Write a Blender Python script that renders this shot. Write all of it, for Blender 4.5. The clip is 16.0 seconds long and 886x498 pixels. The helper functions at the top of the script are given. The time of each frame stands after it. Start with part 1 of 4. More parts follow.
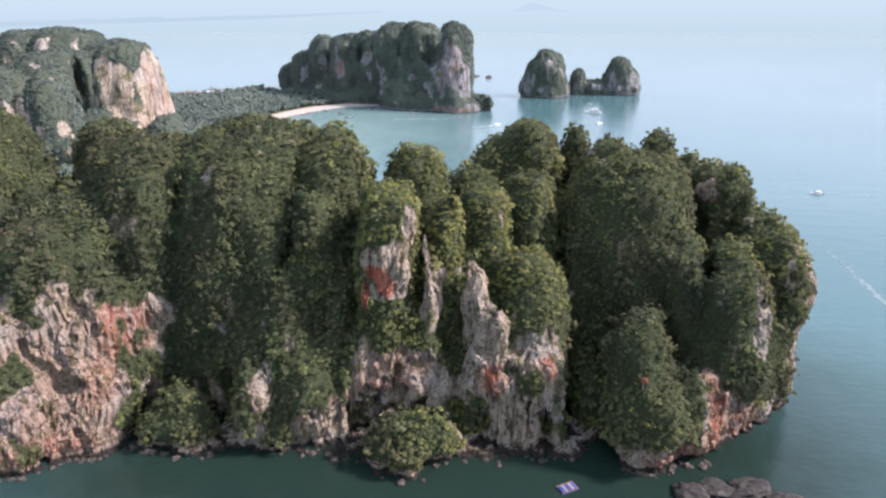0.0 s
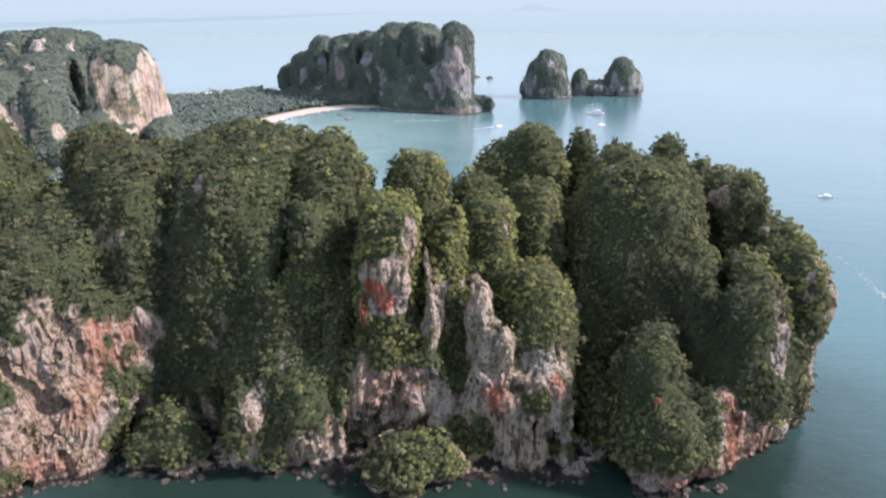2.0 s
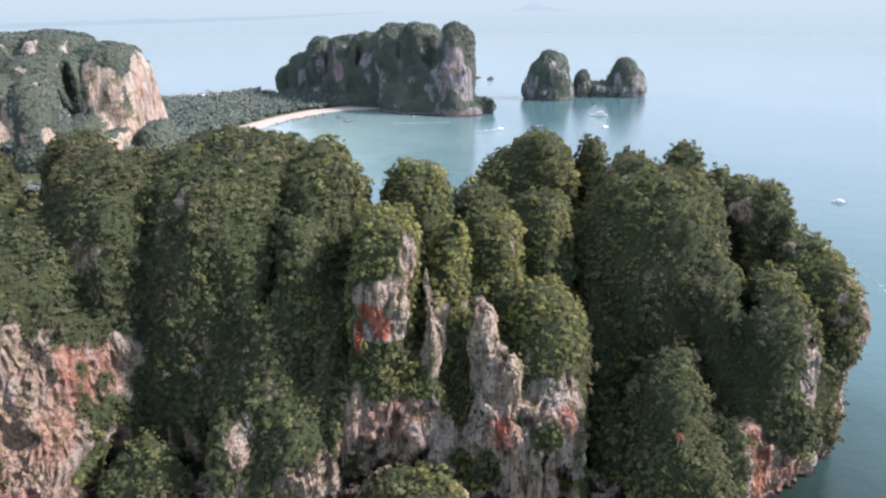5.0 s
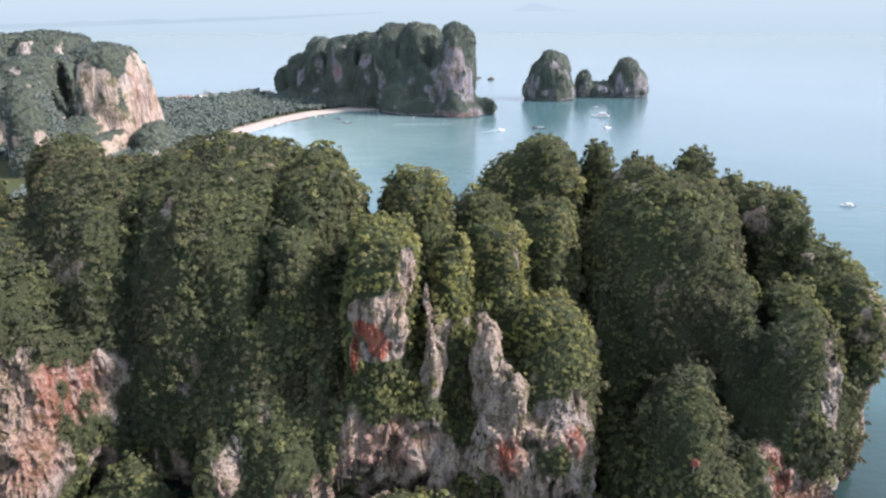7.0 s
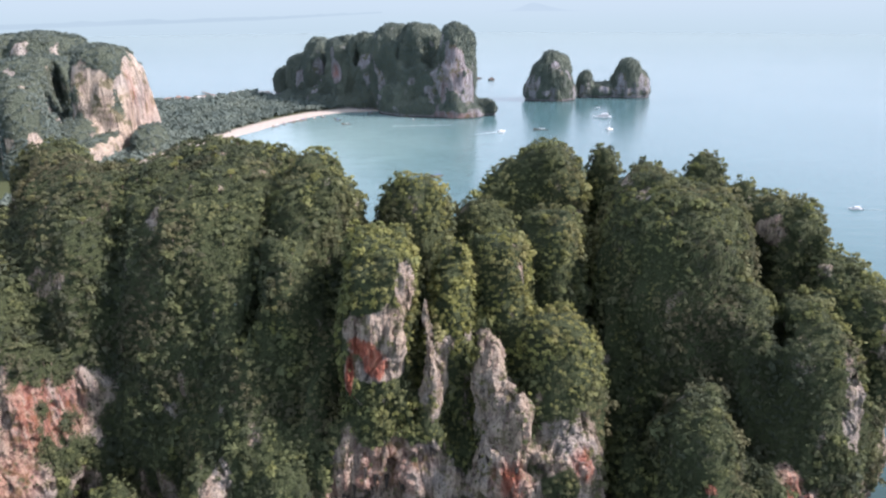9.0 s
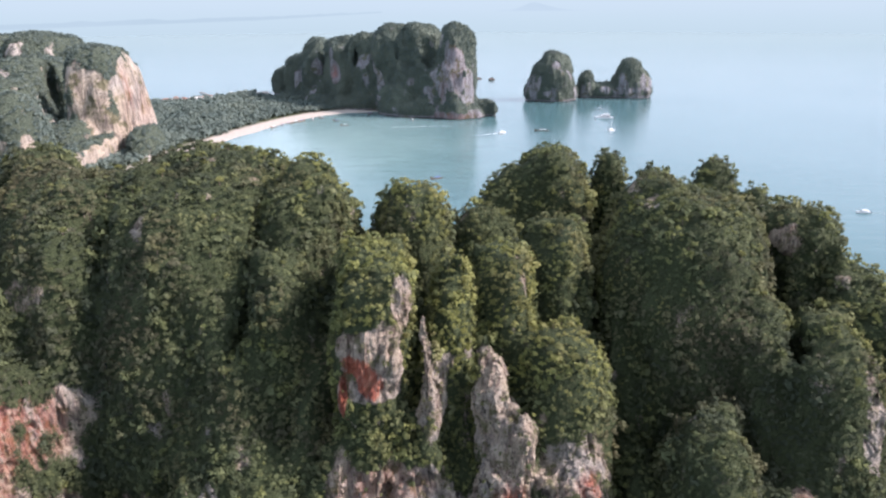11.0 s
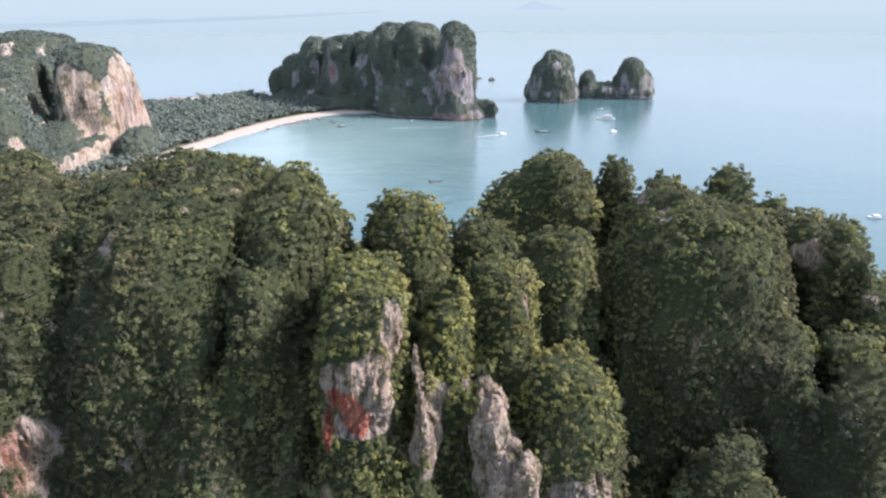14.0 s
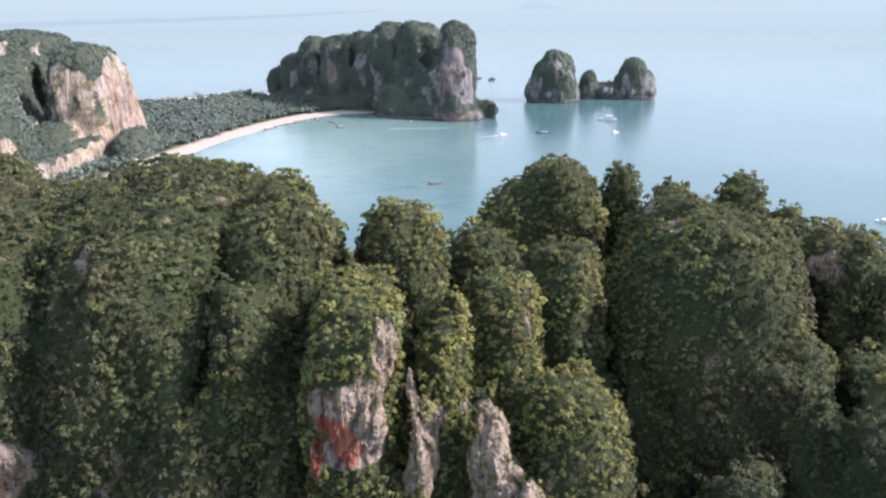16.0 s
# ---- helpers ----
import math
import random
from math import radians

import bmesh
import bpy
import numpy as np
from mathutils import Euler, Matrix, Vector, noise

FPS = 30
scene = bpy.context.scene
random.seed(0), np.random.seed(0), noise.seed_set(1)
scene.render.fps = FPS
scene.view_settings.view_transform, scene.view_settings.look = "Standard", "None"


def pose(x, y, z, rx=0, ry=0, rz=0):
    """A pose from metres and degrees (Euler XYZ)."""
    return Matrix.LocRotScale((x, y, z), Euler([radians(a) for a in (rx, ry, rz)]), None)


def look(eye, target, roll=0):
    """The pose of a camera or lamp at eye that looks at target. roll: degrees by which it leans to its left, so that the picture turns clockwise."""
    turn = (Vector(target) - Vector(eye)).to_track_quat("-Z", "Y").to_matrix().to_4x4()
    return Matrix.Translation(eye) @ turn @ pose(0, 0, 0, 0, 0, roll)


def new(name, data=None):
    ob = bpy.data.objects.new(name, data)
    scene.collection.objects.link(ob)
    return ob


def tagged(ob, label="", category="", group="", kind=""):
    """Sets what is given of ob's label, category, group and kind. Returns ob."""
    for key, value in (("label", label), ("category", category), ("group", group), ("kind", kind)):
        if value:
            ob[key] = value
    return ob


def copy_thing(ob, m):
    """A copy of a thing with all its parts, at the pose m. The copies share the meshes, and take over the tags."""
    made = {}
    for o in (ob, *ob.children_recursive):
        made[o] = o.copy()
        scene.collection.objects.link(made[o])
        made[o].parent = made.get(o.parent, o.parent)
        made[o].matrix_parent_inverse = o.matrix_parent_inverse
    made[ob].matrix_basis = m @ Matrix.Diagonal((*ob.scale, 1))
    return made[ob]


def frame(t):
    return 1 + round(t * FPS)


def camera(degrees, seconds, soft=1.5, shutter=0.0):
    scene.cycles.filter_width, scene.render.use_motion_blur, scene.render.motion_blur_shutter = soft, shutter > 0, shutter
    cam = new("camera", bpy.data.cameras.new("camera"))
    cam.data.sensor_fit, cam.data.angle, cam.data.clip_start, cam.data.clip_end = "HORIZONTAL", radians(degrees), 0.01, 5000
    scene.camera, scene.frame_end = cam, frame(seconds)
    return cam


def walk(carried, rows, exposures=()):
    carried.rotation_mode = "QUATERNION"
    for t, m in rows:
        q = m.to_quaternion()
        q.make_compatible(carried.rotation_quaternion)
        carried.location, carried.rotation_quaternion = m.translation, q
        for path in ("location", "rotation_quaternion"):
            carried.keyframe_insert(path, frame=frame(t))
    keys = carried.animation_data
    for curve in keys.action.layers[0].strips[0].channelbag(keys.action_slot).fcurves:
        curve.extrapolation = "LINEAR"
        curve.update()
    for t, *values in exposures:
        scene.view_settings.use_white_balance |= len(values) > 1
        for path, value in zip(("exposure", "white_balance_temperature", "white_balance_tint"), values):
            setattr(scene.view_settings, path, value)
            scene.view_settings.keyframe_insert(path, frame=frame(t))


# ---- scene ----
from mathutils import kdtree

cam = camera(68.0, 16.0, soft=2.3)
# seconds, x, y, z, yaw, pitch, roll: a level flight towards the headland
ROWS = [
    (0, -0.49, 2.12, 154.08, -0.061, -20.111, 0.113),
    (1, -0.89, 7.90, 154.21, -0.042, -20.105, 0.071),
    (2, -1.09, 14.16, 154.24, -0.022, -20.099, 0.028),
    (3, -1.20, 20.61, 154.22, -0.004, -20.095, -0.016),
    (4, -1.27, 27.06, 154.18, 0.014, -20.091, -0.060),
    (5, -1.34, 33.39, 154.14, 0.031, -20.088, -0.103),
    (6, -1.41, 39.52, 154.11, 0.046, -20.087, -0.144),
    (7, -1.46, 45.43, 154.09, 0.061, -20.088, -0.183),
    (8, -1.47, 51.12, 154.07, 0.074, -20.091, -0.217),
    (9, -1.41, 56.63, 154.06, 0.085, -20.096, -0.247),
    (10, -1.26, 62.02, 154.03, 0.095, -20.104, -0.272),
    (11, -1.00, 67.35, 153.98, 0.103, -20.114, -0.290),
    (12, -0.62, 72.69, 153.91, 0.109, -20.127, -0.301),
    (13, -0.16, 78.10, 153.81, 0.113, -20.144, -0.304),
    (14, 0.34, 83.60, 153.70, 0.115, -20.164, -0.298),
    (15, 0.79, 89.21, 153.58, 0.115, -20.187, -0.281),
    (16, 1.05, 94.91, 153.50, 0.112, -20.215, -0.254),
]
walk(cam, [(t, pose(x, y, z, 90 + pitch, 0, yaw) @ pose(0, 0, 0, 0, 0, roll)) for t, x, y, z, yaw, pitch, roll in ROWS],
     exposures=[(0, 1.52, 6230, 26), (16, 1.52, 6230, 26)])

# ---- light: hazy afternoon sun from the right, over the camera's shoulder ----
SUN_AZ, SUN_EL = 94.0, 38.0          # degrees clockwise from +y, and above the horizon
world = bpy.data.worlds.new("sky")
scene.world = world
world.use_nodes = True
sky = world.node_tree.nodes.new("ShaderNodeTexSky")
sky.sky_type, sky.sun_disc = "NISHITA", False
sky.sun_elevation, sky.sun_rotation = radians(SUN_EL), radians(SUN_AZ)
sky.air_density, sky.dust_density, sky.ozone_density = 1.0, 2.0, 2.5
back = world.node_tree.nodes["Background"]
back.inputs["Strength"].default_value = 0.145
haze = world.node_tree.nodes.new("ShaderNodeMix")      # an even veil of haze over the whole sky
haze.data_type = "RGBA"
haze.inputs[0].default_value = 0.86
haze.inputs[7].default_value = (2.85, 3.36, 3.62, 1)
world.node_tree.links.new(sky.outputs[0], haze.inputs[6])
world.node_tree.links.new(haze.outputs[2], back.inputs[0])
sun = new("sun", bpy.data.lights.new("sun", "SUN"))
sun.data.energy, sun.data.angle, sun.data.color = 3.8, radians(5.0), (1.0, 0.91, 0.81)
sun_dir = Vector((math.sin(radians(SUN_AZ)) * math.cos(radians(SUN_EL)), math.cos(radians(SUN_AZ)) * math.cos(radians(SUN_EL)), math.sin(radians(SUN_EL))))
sun.matrix_world = look(tuple(sun_dir * 500), (0, 0, 0))


# ---- materials ----
class Mat:
    """A node material, built up by short calls."""

    def __init__(self, name, rough=0.8, spec=0.3):
        self.m = bpy.data.materials.new(name)
        self.m.use_nodes = True
        self.t = self.m.node_tree
        self.p = self.t.nodes["Principled BSDF"]
        self.p.inputs["Roughness"].default_value = rough
        self.p.inputs["Specular IOR Level"].default_value = spec

    def node(self, kind, ins=(), **attrs):
        n = self.t.nodes.new("ShaderNode" + kind)
        for k, v in attrs.items():
            setattr(n, k, v)
        for k, v in dict(ins).items():
            self.put(n.inputs[k], v)
        return n

    def put(self, socket, v):
        if isinstance(v, bpy.types.NodeSocket):
            self.t.links.new(v, socket)
        elif hasattr(v, "__len__") and len(v) == 3 and socket.type == "RGBA":
            socket.default_value = (*v, 1)
        else:
            socket.default_value = v

    def pos(self, sx=1.0, sy=1.0, sz=1.0):
        g = self.node("NewGeometry")
        return self.node("VectorMath", {0: g.outputs["Position"], 1: (sx, sy, sz)}, operation="MULTIPLY").outputs[0]

    def noise(self, vec, scale, detail=4.0, rough=0.6, dist=0.0):
        return self.node("TexNoise", {"Vector": vec, "Scale": scale, "Detail": detail, "Roughness": rough, "Distortion": dist}).outputs["Fac"]

    def ramp(self, fac, *stops):
        n = self.node("ValToRGB", {0: fac})
        e = n.color_ramp.elements
        while len(e) < len(stops):
            e.new(0.5)
        for el, (p, c) in zip(e, stops):
            el.position = p
            el.color = (*c, 1) if hasattr(c, "__len__") else (c, c, c, 1)
        return n.outputs[0]

    def mix(self, fac, a, b, blend="MIX"):
        n = self.node("Mix", data_type="RGBA", blend_type=blend)
        self.put(n.inputs[0], fac)
        self.put(n.inputs[6], a)
        self.put(n.inputs[7], b)
        return n.outputs[2]

    def math(self, op, a, b=0.0, clamp=False):
        n = self.node("Math", {0: a, 1: b}, operation=op)
        n.use_clamp = clamp
        return n.outputs[0]

    def attr(self, name):
        return self.node("Attribute", attribute_name=name).outputs["Fac"]

    def bump(self, height, strength, distance):
        b = self.node("Bump", {"Height": height, "Strength": strength, "Distance": distance})
        self.put(self.p.inputs["Normal"], b.outputs[0])

    def color(self, c):
        self.put(self.p.inputs["Base Color"], c)
        return self


def rock_material(name, k=1.0, pale=(0.405, 0.370, 0.325), warm=0.45, darkening=0.9, low=((0.030, 0.042, 0.020), (0.070, 0.090, 0.040))):
    """Weathered limestone: pale grey and buff with dark water streaks, ochre and red stains, a black tide band; undergrowth where plants root."""
    m = Mat(name, 0.9, 0.2)
    tall = m.pos(1, 1, 0.16)
    flat = m.pos()
    big = m.noise(flat, 0.07 * k, 4)
    streak = m.noise(tall, 0.62 * k, 7, 0.7, 0.6)
    grain = m.noise(flat, 1.3 * k, 6, 0.7)
    spots = m.noise(m.pos(1, 1, 0.5), 0.5 * k, 5, 0.6)
    faded = lambda c: tuple(a * darkening + b * 0.8 * (1 - darkening) for a, b in zip(c, pale))
    grey = m.ramp(streak, (0.33, faded((0.075, 0.07, 0.066))), (0.42, faded((0.22, 0.205, 0.195))), (0.53, pale), (0.70, tuple(1.12 * a for a in pale)))
    buff = m.ramp(streak, (0.33, faded((0.09, 0.065, 0.05))), (0.42, faded((0.26, 0.19, 0.15))), (0.54, tuple(a * b for a, b in zip(pale, (1.08, 0.99, 0.88)))), (0.70, tuple(a * b for a, b in zip(pale, (1.26, 1.14, 1.0)))))
    c = m.mix(m.ramp(big, (warm - 0.08, 0), (warm + 0.08, 1)), grey, buff)
    # shade of pockets and pits painted in as dark patches
    c = m.mix(m.math("MULTIPLY", m.ramp(spots, (0.36, 1), (0.43, 0)), 0.8 * darkening), c, (0.045, 0.04, 0.035))
    c = m.mix(m.math("MULTIPLY", m.ramp(grain, (0.36, 1), (0.50, 0)), 0.6 * darkening), c, (0.10, 0.09, 0.08))
    moss = m.math("MULTIPLY", m.ramp(m.noise(flat, 0.28 * k, 5), (0.54, 0), (0.62, 1)), 0.7)
    c = m.mix(moss, c, (0.09, 0.10, 0.035))
    stain = m.math("MULTIPLY", m.attr("stain"), m.ramp(m.noise(tall, 0.4 * k, 6, 0.7, 0.5), (0.40, 0.22), (0.53, 1)), True)
    c = m.mix(m.math("MULTIPLY", stain, 0.9), c, m.ramp(streak, (0.34, (0.12, 0.03, 0.02)), (0.52, (0.36, 0.095, 0.055)), (0.70, (0.48, 0.25, 0.16))))
    z = m.node("SeparateXYZ", {0: flat}).outputs[2]
    tide = m.math("ADD", m.math("MULTIPLY", z, 0.30), m.math("MULTIPLY", grain, 0.8))
    c = m.mix(m.ramp(tide, (0.75, 1), (1.0, 0)), c, (0.035, 0.03, 0.026))
    soil = m.ramp(grain, (0.3, low[0]), (0.7, low[1]))
    veg = m.math("ADD", m.attr("veg"), m.math("MULTIPLY", m.math("SUBTRACT", grain, 0.5), 1.2), False)
    c = m.mix(m.ramp(veg, (0.46, 0), (0.64, 1)), c, soil)
    m.color(c)
    h = m.math("ADD", m.math("MULTIPLY", streak, 1.6), m.math("ADD", m.math("MULTIPLY", grain, 0.8), spots))
    m.bump(h, 1.0, 1.8 / k)
    return m.m


def leaf_material(name, dark, mid, light, dry, dry_amount=0.62, brown=0.8):
    """Broad-leaved scrub: hue wanders between trees, some of it dry and yellow."""
    m = Mat(name, 0.7, 0.1)
    tree = m.attr("tint")
    leaf = m.node("NewGeometry").outputs["Random Per Island"]
    patch = m.noise(m.pos(), 0.035, 3)
    c = m.ramp(tree, (0.0, dark), (0.45, mid), (1.0, light))
    c = m.mix(m.math("MULTIPLY", m.ramp(patch, (dry_amount - 0.1, 0), (dry_amount + 0.12, 1)), 0.5), c, dry)
    c = m.mix(m.ramp(m.attr("dry"), (1.0, 0), (1.14, brown)), c, (0.125, 0.10, 0.06))
    v = m.node("HueSaturation", {"Hue": 0.5, "Saturation": 1.0, "Value": m.math("ADD", m.math("MULTIPLY", leaf, 0.34), 0.83), "Color": c}).outputs[0]
    m.color(v)
    out = m.t.nodes["Material Output"]
    tr = m.node("BsdfTranslucent", {"Color": v})
    mx = m.node("MixShader", {0: 0.30, 1: m.p.outputs[0], 2: tr.outputs[0]})
    m.t.links.new(mx.outputs[0], out.inputs[0])
    return m.m


def water_material():
    """Sea: open teal paling into painted haze, dark green in the cove, rippled."""
    m = Mat("sea_water", 0.13, 0.5)
    m.p.inputs["IOR"].default_value = 1.33
    far = m.noise(m.pos(), 0.004, 3)
    open_sea = m.ramp(far, (0.3, (0.042, 0.100, 0.110)), (0.7, (0.056, 0.118, 0.128)))
    # murky green of the cove, with the cliffs' shade and reflection painted in
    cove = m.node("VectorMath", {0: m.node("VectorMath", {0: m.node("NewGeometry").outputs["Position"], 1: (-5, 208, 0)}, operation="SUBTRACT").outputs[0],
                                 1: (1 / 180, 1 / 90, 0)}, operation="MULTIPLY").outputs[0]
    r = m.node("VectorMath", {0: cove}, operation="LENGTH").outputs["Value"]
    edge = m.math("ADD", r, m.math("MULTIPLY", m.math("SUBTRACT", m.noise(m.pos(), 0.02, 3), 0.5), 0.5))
    # water paler with y: the haze of distance painted into its colour
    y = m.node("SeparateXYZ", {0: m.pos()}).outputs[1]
    distance_haze = m.math("ADD", m.math("DIVIDE", y, 3600.0), m.math("MULTIPLY", m.math("SUBTRACT", far, 0.5), 0.25))
    open_sea = m.mix(m.ramp(distance_haze, (0.30, 0), (1.0, 1)), open_sea, (0.165, 0.222, 0.226))
    bay = m.node("VectorMath", {0: m.node("VectorMath", {0: m.node("NewGeometry").outputs["Position"], 1: (-150, 900, 0)}, operation="SUBTRACT").outputs[0],
                                1: (1 / 210, 1 / 330, 0)}, operation="MULTIPLY").outputs[0]
    shelf = m.math("ADD", m.node("VectorMath", {0: bay}, operation="LENGTH").outputs["Value"], m.math("MULTIPLY", m.math("SUBTRACT", m.noise(m.pos(), 0.01, 3), 0.5), 0.5))
    open_sea = m.mix(m.ramp(m.math("MULTIPLY", shelf, 0.5), (0.10, 1), (0.60, 0)), open_sea, (0.15, 0.235, 0.235))
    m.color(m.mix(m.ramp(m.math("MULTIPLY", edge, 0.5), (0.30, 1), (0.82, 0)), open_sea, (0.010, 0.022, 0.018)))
    rip = m.math("ADD", m.noise(m.pos(0.55, 1, 1), 0.40, 4), m.math("MULTIPLY", m.noise(m.pos(0.5, 1, 1), 0.07, 3), 2.0))
    m.bump(rip, 0.2, 1.0)
    return m.m


def plain(name, c, rough=0.6, vary=0.25, scale=1.5, metal=0.0):
    m = Mat(name, rough, 0.4)
    m.p.inputs["Metallic"].default_value = metal
    n = m.noise(m.pos(), scale, 5)
    lo, hi = [x * (1 - vary) for x in c], [min(1, x * (1 + vary)) for x in c]
    m.color(m.ramp(n, (0.3, lo), (0.7, hi)))
    m.bump(n, 0.3, 0.1)
    return m.m


LIMESTONE = rock_material("limestone", 1.0)
# haze put into the colours: bluish grey rock, pale undergrowth on both
LIMESTONE_FAR = rock_material("hazy_grey_limestone", 0.3, (0.268, 0.274, 0.298), 0.64, 0.55, ((0.085, 0.112, 0.090), (0.125, 0.150, 0.115)))
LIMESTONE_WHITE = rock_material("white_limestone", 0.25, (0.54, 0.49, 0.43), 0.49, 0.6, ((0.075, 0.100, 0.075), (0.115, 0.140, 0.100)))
LEAF = leaf_material("scrub_leaves", (0.047, 0.060, 0.038), (0.102, 0.121, 0.057), (0.180, 0.192, 0.064), (0.158, 0.136, 0.080), 0.57, 0.75)
# far leaves made paler and bluer, with the haze in their colour
LEAF_FAR = leaf_material("hazy_forest_leaves", (0.100, 0.135, 0.124), (0.122, 0.157, 0.136), (0.144, 0.173, 0.138), (0.14, 0.152, 0.122), 0.7, 0.0)
RUSTY = plain("withered_leaves", (0.13, 0.05, 0.03), 0.8, 0.4, 2.0)
BARK = plain("bark", (0.16, 0.13, 0.10), 0.9)
WATER = water_material()


# ---- numeric tools ----
LATTICE = np.random.RandomState(7).rand(64, 64, 64).astype(np.float32)


def vnoise(p, size, sz=1.0):
    """Smooth noise in -1..1 at points p; size is the grain in metres, sz its stretch upwards."""
    q = p / np.array((size, size, size * sz), np.float32) + 11.3
    i = np.floor(q).astype(np.int32)
    u = (q - i).astype(np.float32)
    u = u * u * (3 - 2 * u)
    a, b = i & 63, (i + 1) & 63
    w = 1 - u
    x0, y0, z0, x1, y1, z1 = a[:, 0], a[:, 1], a[:, 2], b[:, 0], b[:, 1], b[:, 2]
    lo = (LATTICE[x0, y0, z0] * w[:, 0] + LATTICE[x1, y0, z0] * u[:, 0]) * w[:, 1] + (LATTICE[x0, y1, z0] * w[:, 0] + LATTICE[x1, y1, z0] * u[:, 0]) * u[:, 1]
    hi = (LATTICE[x0, y0, z1] * w[:, 0] + LATTICE[x1, y0, z1] * u[:, 0]) * w[:, 1] + (LATTICE[x0, y1, z1] * w[:, 0] + LATTICE[x1, y1, z1] * u[:, 0]) * u[:, 1]
    return (lo * w[:, 2] + hi * u[:, 2]) * 2 - 1


def blobs(p, patches):
    """How far points p lie inside any of the patches (x, y, z, rx, ry, rz, strength): 0 outside, 1 well inside."""
    out = np.zeros(len(p), np.float32)
    for x, y, z, rx, ry, rz, s in patches:
        r = np.sqrt(((p - (x, y, z)) ** 2 / (rx * rx, ry * ry, rz * rz)).sum(1))
        out = np.maximum(out, s * np.clip((1.4 - r) / 0.8, 0, 1))
    return out


class Massif:
    """A body of rock: rounded towers melted together, roughened, with hollows cut out, skinned at a given step."""

    def __init__(self, lo, hi, step, melt=5.0):
        self.step, self.melt = step, melt
        self.lo = np.array(lo, np.float32)
        n = [int((b - a) / step) + 1 for a, b in zip(lo, hi)]
        self.ax = [np.float32(a) + step * np.arange(k, dtype=np.float32) for a, k in zip(lo, n)]
        self.d = np.full(n, 60.0, np.float32)

    def grid(self, x, y, z, r, h):
        """Slices and coordinates of the part of the grid near a tower."""
        pad = 14
        s = []
        for ax, a, b in zip(self.ax, (x - r - pad, y - r - pad, -999), (x + r + pad, y + r + pad, z + h + pad)):
            s.append(slice(int(np.searchsorted(ax, a)), max(1, int(np.searchsorted(ax, b)))))
        X, Y, Z = np.meshgrid(self.ax[0][s[0]], self.ax[1][s[1]], self.ax[2][s[2]], indexing="ij", sparse=True)
        return tuple(s), X, Y, Z

    def field(self, x, y, rx, ry, h, n, turn, lx, ly, base, plan=2.0):
        s, X, Y, Z = self.grid(x, y, base, max(rx, ry) + max(abs(lx), abs(ly)) * h, h)
        zz = np.maximum(Z - base, 0) / h if base <= 0 else (Z - base) / h
        c, t = math.cos(radians(turn)), math.sin(radians(turn))
        px, py = X - x - lx * (Z - base), Y - y - ly * (Z - base)
        u, v = (px * c + py * t) / rx, (py * c - px * t) / ry
        r2 = u * u + v * v if plan == 2 else (np.abs(u) ** plan + np.abs(v) ** plan) ** (2 / plan)
        r2, zz = np.maximum(r2, 1e-4), np.maximum(np.abs(zz), 1e-3)
        g = (r2 ** (n / 2) + zz ** n) ** (1 / n)
        across = np.sqrt(((u / rx) ** 2 + (v / ry) ** 2) / r2) * (np.sqrt(r2) / g) ** (n - 1)
        steep = np.sqrt(across ** 2 + ((zz / g) ** (n - 1) / h) ** 2)
        return s, (g - 1) / np.maximum(steep, 1 / (3 * max(rx, ry, h)))

    def tower(self, x, y, rx, ry, h, n=4.0, turn=0.0, lx=0.0, ly=0.0, base=0.0, plan=2.0):
        s, d = self.field(x, y, rx, ry, h, n, turn, lx, ly, base, plan)
        k, a = self.melt, self.d[s]
        m = np.maximum(k - np.abs(a - d), 0) / k
        self.d[s] = np.minimum(a, d) - m * m * k * 0.25
        return self

    def hollow(self, x, y, z, rx, ry, rz, turn=0.0):
        s, d = self.field(x, y, rx, ry, rz, 2.0, turn, 0, 0, z)
        self.d[s] = np.maximum(self.d[s], -d)
        return self

    def rough(self, *octaves, notch=0.0, pits=0.0, rocks=None, sunk=(), calm=()):
        """octaves: (height, grain, stretch upwards)."""
        near = np.abs(self.d) < 14
        idx = np.argwhere(near)
        p = np.stack([self.ax[k][idx[:, k]] for k in range(3)], 1)
        add = np.zeros(len(p), np.float32)
        for amp, size, sz in octaves:
            add += amp * vnoise(p, size, sz)
        bare = 0.72 - 0.2 * blobs(p, rocks) if rocks else 1.0
        add *= bare * (1 - 0.75 * np.clip(blobs(p, calm), 0, 1))
        if sunk:
            add += 3.4 * np.clip(blobs(p, sunk), 0, 1)
        if pits:
            add += pits * np.clip(vnoise(p + 50, 5.0, 1.8) - 0.25, 0, 1) + 0.5 * pits * np.clip(vnoise(p + 90, 11.0, 2.2) - 0.3, 0, 1) if not rocks else 0.4 * pits * np.clip(blobs(p, rocks), 0, 1) * np.clip(vnoise(p + 50, 4.0, 1.8) - 0.3, 0, 1)
        if notch:
            add += notch * np.exp(-((p[:, 2] - 2.0) / 3.0) ** 2)
        self.d[near] += add
        return self

    def skin(self):
        """Vertices and quads of the surface, one vertex in each crossed cell."""
        d = self.d
        inside = d < 0
        cells = sum(inside[i:d.shape[0] - 1 + i, j:d.shape[1] - 1 + j, k:d.shape[2] - 1 + k].astype(np.int8) for i in (0, 1) for j in (0, 1) for k in (0, 1))
        active = np.argwhere((cells > 0) & (cells < 8))
        ids = np.full(cells.shape, -1, np.int32)
        ids[tuple(active.T)] = np.arange(len(active))
        total, count = np.zeros((len(active), 3), np.float32), np.zeros(len(active), np.float32)
